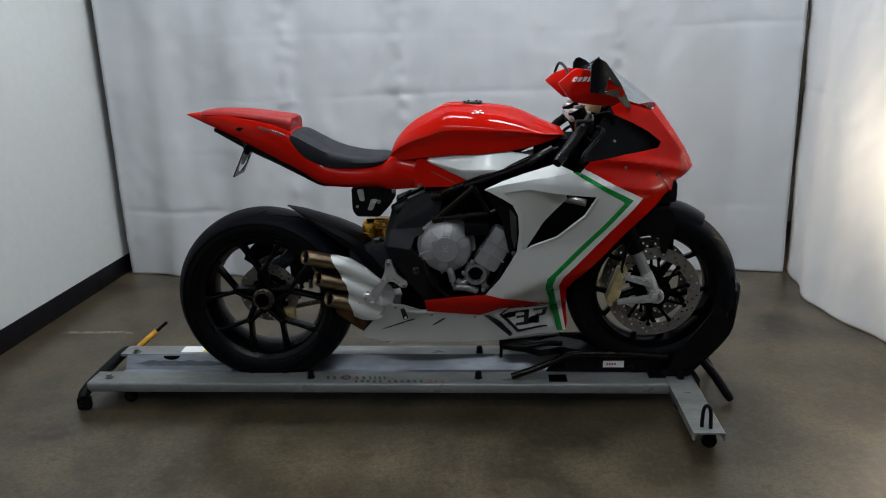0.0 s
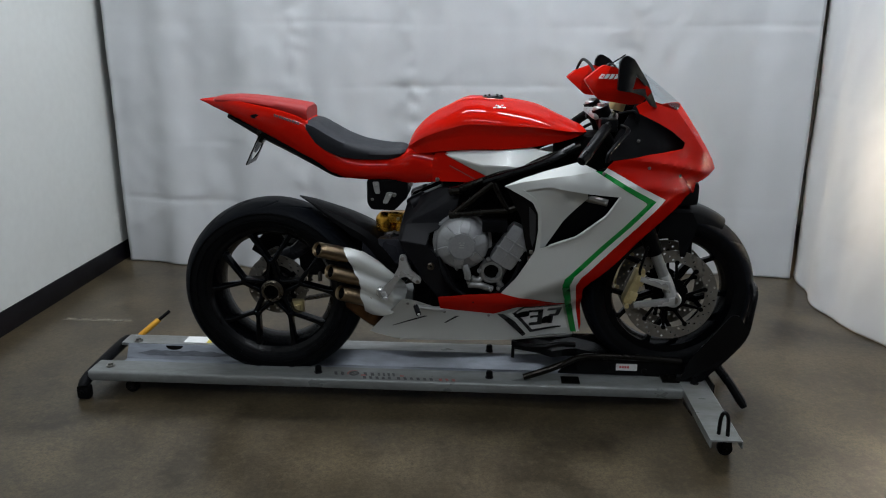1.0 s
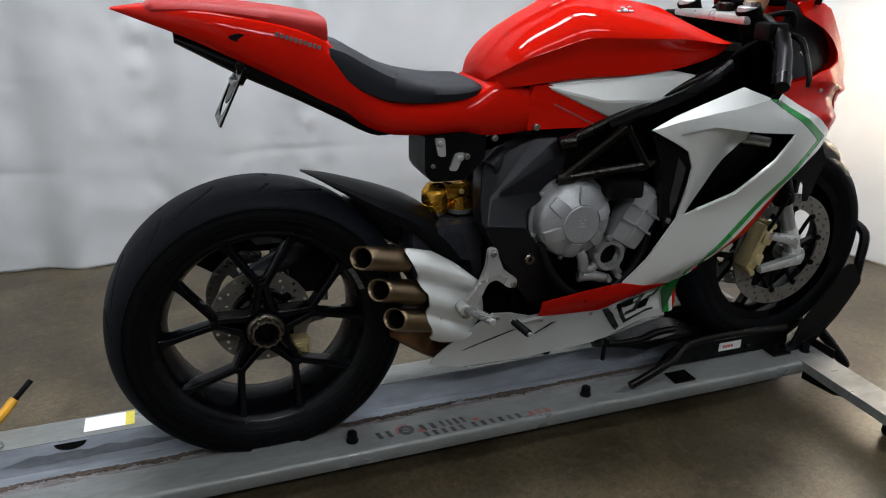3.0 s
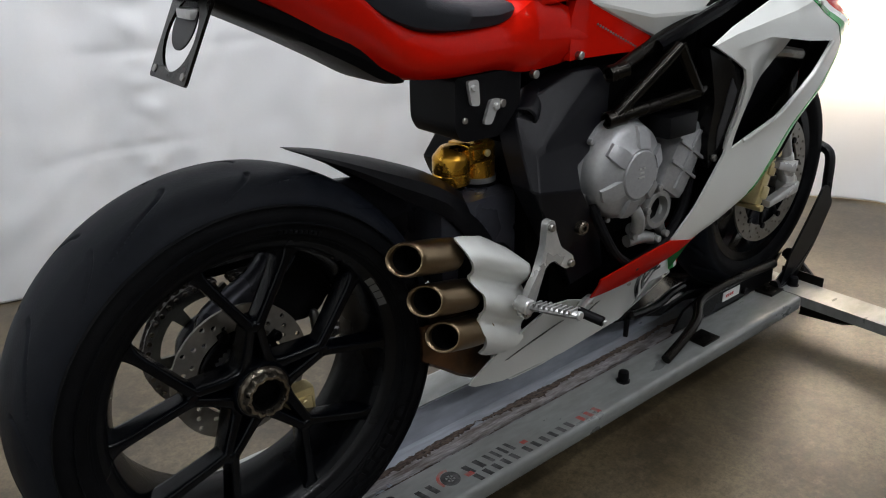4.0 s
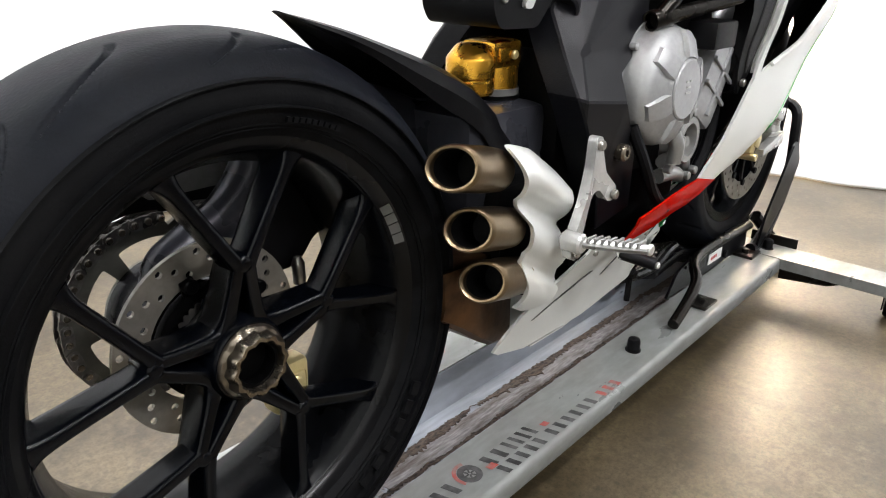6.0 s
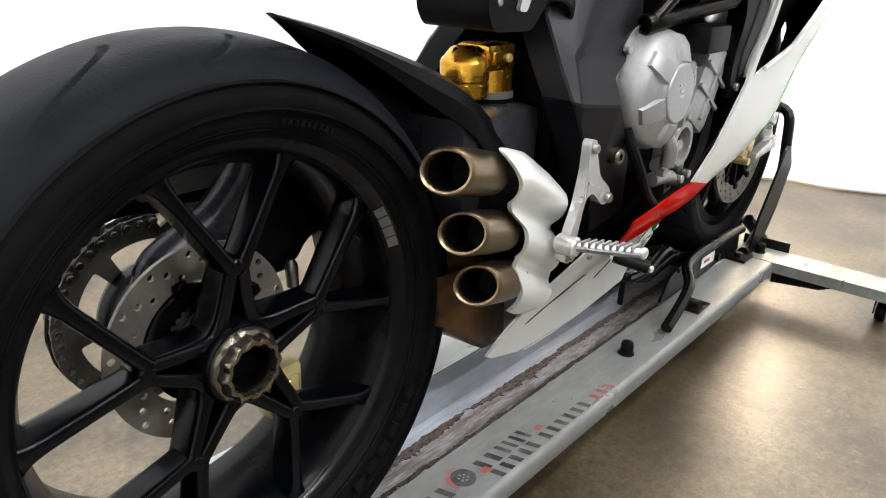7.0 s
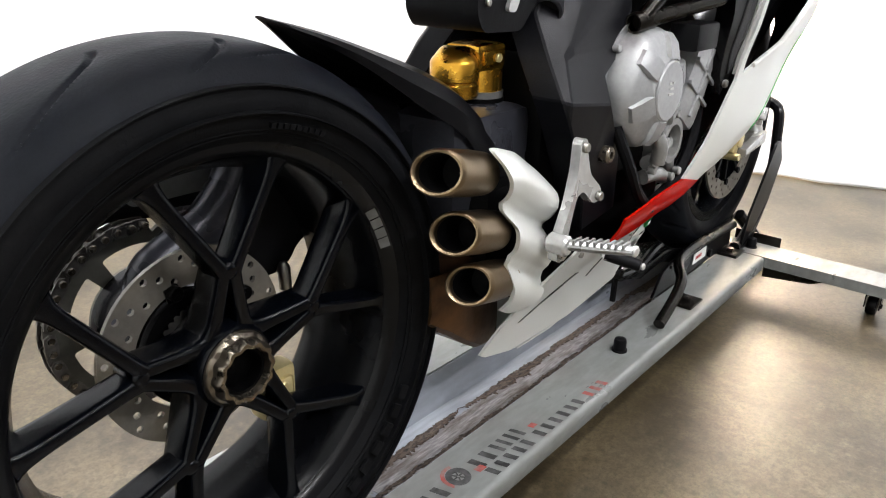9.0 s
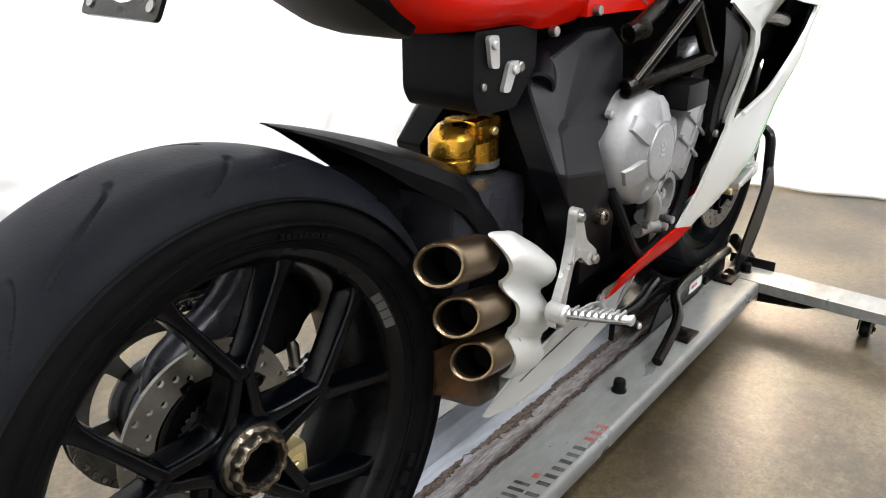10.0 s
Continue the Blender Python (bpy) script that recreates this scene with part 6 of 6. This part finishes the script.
for s in (-1, 1):
    bm = facet_shell(FACETS, FACES, s, 0.05, 0.0022)
    side_plate = bpart("frame_plate", bm, DGREY if s < 0 else BLACK, None, "dark grey faceted cast frame side plate", 8)
    # bored boss that opens to the rear and outwards
    a = Vector((0.497, s * 0.088, 0.708))
    d = Vector((0.80, s * -0.50, 0.33)).normalized()
    bm = B()
    side = d.cross(Vector((0, 0, 1))).normalized()
    up = side.cross(d)
    rings = [[a + d * back + r * (side * math.cos(math.pi * q / 16) + up * math.sin(math.pi * q / 16)) for q in range(32)] for r, back in ((0.0165, 0.05), (0.0165, 0.001), (0.018, -0.001), (0.0215, 0.001), (0.023, 0.006), (0.026, 0.06))]
    ring_loft(bm, rings, cap=False)
    bpart("plate_boss", bm, DGREY, side_plate, sharp=40)
    bm = B()
    tube(bm, [a + d * 0.010, a + d * 0.016], 0.0168, 24)
    bpart("boss_shadow", bm, DARK, side_plate)
for x, y, z in ((0.592, -0.118, 0.803), (0.502, -0.104, 0.782), (0.445, -0.088, 0.742), (0.625, -0.118, 0.435)):
    bm = B()
    bolt(bm, (x, y, z), 0.007, 0.012)
    bpart("frame_bolt", bm, STEEL)
bm = B()
revolve(bm, [(0.005, -0.135), (0.010, -0.135), (0.0125, -0.132), (0.0125, -0.10), (0.005, -0.10)], (0.573, -0.032, 0.516), "y", 24)
bpart("swingarm_pivot", bm, NUT)
# electrics box below the seat
bm = B()
poly = rounded([(0.352, 0.792), (0.49, 0.792), (0.49, 0.735), (0.445, 0.688), (0.366, 0.690), (0.352, 0.712)], 0.01)
panel(bm, poly, flat(0.085), 0.115, 0.03)
bpart("electrics_box", bm, BLACK, None, "black plastic electrics box")
for (x, z), (x2, z2) in (((0.383, 0.775), (0.39, 0.755)), ((0.430, 0.740), (0.415, 0.722))):
    bm = B()
    panel(bm, rounded([(x - 0.011, z + 0.011), (x + 0.011, z + 0.011), (x2 + 0.007, z2 - 0.01), (x2 - 0.01, z2 - 0.008)], 0.006), flat(0.092), 0.006, 0.02)
    bolt(bm, (x, -0.094, z), 0.006, 0.006)
    bpart("bracket", bm, ALU)
bm = B()
bolt(bm, (0.37, -0.087, 0.725), 0.005, 0.006)
bpart("screw", bm, STEEL)
# gold rear shock
bm = B()
revolve(bm, [(0.0005, 0.600), (0.031, 0.600), (0.033, 0.604), (0.033, 0.617), (0.0315, 0.619), (0.0315, 0.621), (0.033, 0.623), (0.033, 0.645), (0.031, 0.649), (0.020, 0.663), (0.017, 0.665), (0.0005, 0.666)], (0.403, -0.012, 0), "z", 40)
shock = bpart("shock_absorber", bm, GOLD, None, "gold anodised rear shock reservoir and spring seat")
bm = B()
box(bm, 0.415, 0.478, -0.042, 0.015, 0.632, 0.668, 0.008)
box(bm, 0.424, 0.468, -0.046, -0.03, 0.640, 0.660, 0.004)
bpart("shock_head", bm, GOLD, shock)
bm = B()
bolt(bm, (0.452, -0.048, 0.650), 0.006, 0.006)
bpart("adjuster_screw", bm, BRASS, shock)
bm = B()
revolve(bm, [(0.0005, 0.562), (0.037, 0.562), (0.040, 0.566), (0.040, 0.576), (0.034, 0.580), (0.034, 0.586), (0.0005, 0.586)], (0.462, -0.01, 0), "z", 40)
bpart("spring_seat", bm, GOLD, shock)
bm = B()
revolve(bm, [(0.030, 0.586), (0.0345, 0.586), (0.0345, 0.594), (0.030, 0.594)], (0.462, -0.01, 0), "z", 40)
bpart("spring_collar", bm, DARK, shock)
bm = B()
revolve(bm, [(0.030, 0.594), (0.0335, 0.594), (0.0335, 0.603), (0.030, 0.603)], (0.462, -0.01, 0), "z", 40)
bpart("shock_label", bm, STICKER, shock)
bm = B()
revolve(bm, [(0.0005, 0.603), (0.031, 0.603), (0.031, 0.634), (0.0005, 0.634)], (0.462, -0.01, 0), "z", 32)
bpart("shock_body", bm, GOLD, shock)
bm = B()
tube(bm, [(0.462 + 0.03 * math.cos(k * 0.5), -0.01 + 0.03 * math.sin(k * 0.5), 0.46 + 0.0022 * k) for k in range(46)], 0.005, 6)
bpart("spring", bm, DARK, shock)

# triple exhaust
PIPES = [((0.182, -0.164, 0.570), (0.315, -0.138, 0.536)), ((0.219, -0.160, 0.491), (0.345, -0.136, 0.456)), ((0.253, -0.158, 0.416), (0.37, -0.134, 0.382))]
for a, b in PIPES:
    a, b = Vector(a), Vector(b)
    d = (b - a).normalized()
    side = d.cross(Vector((0, 0, 1))).normalized()
    up = side.cross(d)
    bm = B()
    rings = []
    for k, (rr_, back) in enumerate([(0.0204, 0.008), (0.0204, 0.001), (0.0212, -0.002), (0.0236, -0.003), (0.0254, -0.001), (0.0260, 0.003), (0.0262, 0.03), (0.0268, 0.065), (0.0255, 0.105)]):
        ring = []
        for j in range(40):
            ang = 2 * math.pi * j / 40
            off = side * rr_ * math.cos(ang) + up * rr_ * math.sin(ang)
            # slash cut: the outer side starts further forward
            cut = 0.56 * (off.dot(Vector((0, -1, 0)))) + 0.16 * off.dot(Vector((0, 0, 1))) if back < 0.02 else 0
            ring.append(a + d * (back + cut + 0.012) + off)
        rings.append(ring)
    ring_loft(bm, rings, cap=False)
    pipe = bpart("exhaust_pipe", bm, TITAN, None, "slash-cut bronzed steel exhaust pipe", 40)
    bm = B()
    rings = [[a + d * (back + 0.012 + (0.56 * off.dot(Vector((0, -1, 0))) + 0.16 * off.z if back < 0.02 else 0)) + off for off in (side * rr_ * math.cos(2 * math.pi * j / 32) + up * rr_ * math.sin(2 * math.pi * j / 32) for j in range(32))] for back, rr_ in ((0.0065, 0.0203), (0.05, 0.0203), (0.052, 0.0005))]
    ring_loft(bm, rings, cap=False)
    bpart("pipe_inside", bm, DARK, pipe)


def shield(x, z):
    """Three shallow lobes, one over each pipe, that fade into one sloping cover."""
    y = 0.178 - 0.16 * max(0, x - 0.30) - 0.75 * max(0, x - 0.445)
    for (ax, _, az), (bx, _, bz), lift in ((*PIPES[0], 0.022), (*PIPES[1], 0.020), (*PIPES[2], 0.015)):
        zc = az + (bz - az) * (x - ax) / (bx - ax) - 0.25 * max(0, x - 0.33)
        q = min(1, abs(z - zc) / 0.040)
        y += 1.45 * lift * (1 - q ** 2) - 0.008
    return y


bm = B()
panel(bm, rounded([(0.280, 0.577), (0.300, 0.574), (0.345, 0.560), (0.400, 0.525), (0.455, 0.478), (0.480, 0.450), (0.488, 0.410), (0.478, 0.372), (0.450, 0.345), (0.415, 0.332), (0.372, 0.330),
                   (0.345, 0.346), (0.347, 0.362), (0.345, 0.381), (0.333, 0.405), (0.333, 0.423), (0.338, 0.437), (0.334, 0.454), (0.333, 0.470), (0.317, 0.487), (0.311, 0.503), (0.311, 0.513), (0.304, 0.530), (0.292, 0.554)], 0.010), shield, 0.006, 0.0048)
bpart("heat_shield", bm, SILVER, None, "silver painted three-lobed exhaust heat shield", 60)
bm = B()
box(bm, 0.36, 0.47, -0.110, 0.02, 0.33, 0.50, 0.03)
bpart("silencer", bm, DARK, None, "black silencer box")
bm = B()
rings = []
for x, z0, z1, w in ((0.262, 0.345, 0.40, 0.080), (0.270, 0.328, 0.40, 0.090), (0.31, 0.302, 0.40, 0.094), (0.35, 0.272, 0.40, 0.093), (0.385, 0.250, 0.40, 0.088), (0.43, 0.238, 0.40, 0.08)):
    rings.append([Vector((x, -y, z)) for y, z in ((w, z1), (w + 0.004, z0 + 0.025), (w, z0 + 0.008), (w - 0.008, z0), (0.0, z0 - 0.004), (-0.02, z0), (-0.02, z1))])
ring_loft(bm, rings)
bpart("silencer_floor", bm, BROWN)

# footrest hanger, footrest and brake pedal on each side
for s in (-1, 1):
    bm = B()
    poly = rounded([(0.470, 0.556), (0.490, 0.556), (0.494, 0.535), (0.508, 0.502), (0.542, 0.476), (0.540, 0.458), (0.522, 0.457), (0.492, 0.482), (0.470, 0.476), (0.438, 0.42), (0.42, 0.402), (0.40, 0.412), (0.40, 0.432), (0.446, 0.475), (0.466, 0.515)], 0.008)
    panel(bm, poly, lambda x, z: 0.172 + 0.25 * max(0, 0.48 - x), 0.014, 0.016, side=s)
    hanger = bpart("footrest_hanger", bm, ALU, None, "bright cast aluminium footrest hanger")
    for x, z in ((0.480, 0.545), (0.531, 0.467), (0.411, 0.418)):
        bm = B()
        bolt(bm, (x, s * (0.176 + 0.25 * max(0, 0.48 - x)), z), 0.007, 0.008)
        bpart("hanger_bolt", bm, STEEL, hanger)
    bm = B()
    bar_pts = [(0.406, s * 0.185, 0.434), (0.421, s * 0.232, 0.437), (0.436, s * 0.278, 0.440)]
    tube(bm, bar_pts, [0.0095, 0.0105, 0.0085], 12, 4, 0.72)
    for k in range(8):
        p = Vector(bar_pts[0]).lerp(Vector(bar_pts[2]), 0.28 + 0.09 * k)
        rib = B()
        box(rib, p.x - 0.010, p.x + 0.010, p.y - 0.0018, p.y + 0.0018, p.z + 0.002, p.z + 0.0095, 0.001)
        bpart("footrest_rib", rib, SATIN, hanger)
    bpart("footrest", bm, SATIN, hanger, "ribbed silver footrest")
    bm = B()
    disk(bm, (bar_pts[0][0], s * 0.190, 0.434), 0.014, 0.03, "y", 20, 0.003)
    bpart("footrest_pivot", bm, ALU, hanger)
    bm = B()
    bolt(bm, (0.4365, s * 0.281, 0.440), 0.0075, 0.006)
    bpart("footrest_tip", bm, ALU, hanger)
    bm = B()
    tube(bm, [(0.618, s * 0.150, 0.360), (0.580, s * 0.166, 0.368), (0.545, s * 0.190, 0.380), (0.522, s * 0.203, 0.388)], [0.009, 0.008, 0.007, 0.008], 10, 3)
    bpart("pedal", bm, ALU, hanger, "short cast brake pedal")
    bm = B()
    tube(bm, [(0.526, s * 0.198, 0.386), (0.540, s * 0.246, 0.378)], 0.0088, 14)
    bpart("pedal_rubber", bm, BLACK, hanger)
    bm = B()
    bolt(bm, (0.5408, s * 0.249, 0.3775), 0.005, 0.005)
    bpart("pedal_screw", bm, ALU, hanger)

# radiator shroud edge
for s in (-1, 1):
    bm = B()
    panel(bm, [(0.815, 0.800), (0.87, 0.776), (0.905, 0.752), (0.922, 0.72), (0.926, 0.66), (0.918, 0.60), (0.895, 0.565), (0.885, 0.60), (0.865, 0.70), (0.83, 0.77)], lambda x, z: hull(x, z) - 0.014, 0.03, 0.02, side=s)
    shroud = bpart("radiator_shroud", bm, GLOSS, None, "black plastic radiator shroud")
    bm = B()
    panel(bm, [(0.890, 0.74), (0.912, 0.715), (0.914, 0.63), (0.906, 0.60), (0.896, 0.64)], lambda x, z: hull(x, z) - 0.012, 0.006, 0.02, side=s)
    bpart("radiator_mesh", bm, MESH_GREY, shroud)
bm = B()
box(bm, 0.742, 0.824, -0.203, -0.155, 0.648, 0.689, 0.006)
bpart("regulator", bm, BLACK)
bm = B()
bolt(bm, (0.903, -0.19, 0.584), 0.007, 0.02)
bpart("fairing_bolt", bm, STEEL)

# handlebars and cockpit
for s in (-1, 1):
    bm = B()
    tube(bm, [(1.045, s * 0.315, 0.918), (1.082, s * 0.27, 0.958), (1.115, s * 0.22, 0.990)], 0.0165, 14)
    grip = bpart("handlebar_grip", bm, BLACK, None, "black rubber handlebar grip")
    bm = B()
    tube(bm, [(1.030, s * 0.333, 0.905), (1.047, s * 0.313, 0.921)], [0.015, 0.018], 14)
    bpart("bar_end", bm, GLOSS, grip)
    bm = B()
    tube(bm, [(1.115, s * 0.22, 0.99), (1.15, s * 0.12, 1.02)], 0.011, 10)
    bpart("clip_on", bm, FRAME, grip)
    bm = B()
    box(bm, 1.10, 1.155, s * 0.17 - 0.025, s * 0.17 + 0.025, 0.975, 1.015, 0.008)
    bpart("switch_block", bm, BLACK, grip)
    bm = B()
    tube(bm, [(1.17, s * 0.16, 0.99), (1.185, s * 0.20, 0.98), (1.15, s * 0.26, 0.955), (1.112, s * 0.315, 0.925), (1.108, s * 0.322, 0.90)], [0.007, 0.008, 0.006, 0.006, 0.005], 8, 4)
    bpart("brake_lever", bm, BLACK, grip)
bm = B()
box(bm, 1.085, 1.165, -0.13, 0.13, 1.005, 1.025, 0.008)
clamp = bpart("top_clamp", bm, ALU, None, "silver cast top clamp")
for s in (-1, 1):
    bm = B()
    disk(bm, (1.112, s * 0.108, 1.035), 0.026, 0.018, "z", 28, 0.003)
    disk(bm, (1.112, s * 0.108, 1.049), 0.012, 0.010, "z", 6)
    bpart("fork_cap", bm, ALU, clamp)
bm = B()
disk(bm, (1.135, 0, 1.035), 0.022, 0.02, "z", 24, 0.003)
bpart("ignition_cap", bm, FRAME, clamp)
bm = B()
tube(bm, [(1.165, -0.06, 1.03), (1.172, -0.06, 1.055), (1.172, -0.06, 1.085)], [0.026, 0.027, 0.024], 16)
bpart("brake_reservoir", bm, BRASS, None, "amber brake fluid reservoir")
bm = B()
box(bm, 1.20, 1.26, -0.08, 0.08, 1.04, 1.10, 0.012)
bpart("instrument_panel", bm, BLACK)
for pts in ([(1.17, -0.10, 1.02), (1.215, -0.13, 1.03), (1.222, -0.13, 0.99), (1.19, -0.10, 0.95)], [(1.13, -0.16, 0.985), (1.10, -0.12, 0.95), (1.08, -0.08, 0.90)], [(1.12, -0.17, 0.98), (1.16, -0.16, 0.93), (1.20, -0.12, 0.90)]):
    bm = B()
    tube(bm, pts, 0.006, 8, 5)
    bpart("cable", bm, BLACK)
for s in (-1, 1):
    bm = B()
    tube(bm, [(1.285, s * 0.16, 0.60), (1.27, s * 0.14, 0.52), (1.275, s * 0.12, 0.49)], 0.005, 8, 4)
    bpart("brake_hose", bm, BLACK)

# faded tape residue on the floor
bm = B()
rows = []
for k in range(41):
    x = -1.16 + 0.32 * k / 40
    n1, n2 = noise.noise(Vector((x * 30, 0, 7))), noise.noise(Vector((x * 30, 3, 7)))
    rows.append([Vector((x, 0.525 + 0.012 * n1, 0.0004)), Vector((x, 0.555 + 0.014 * n2, 0.0004)), Vector((x, 0.555 + 0.014 * n2, 0.0009)), Vector((x, 0.525 + 0.012 * n1, 0.0009))])
ring_loft(bm, rows)
TAPE = material("tape_residue", (0.15, 0.13, 0.095), 0.6, 0, 0.3, 60, 0.1, 100, stain=(0.05, 0.04, 0.028), stain_scale=28, stain_amount=0.95)
tagged(part("tape_residue", bm, TAPE), "worn strip of pale tape residue on the concrete floor", "tape", kind="structure")
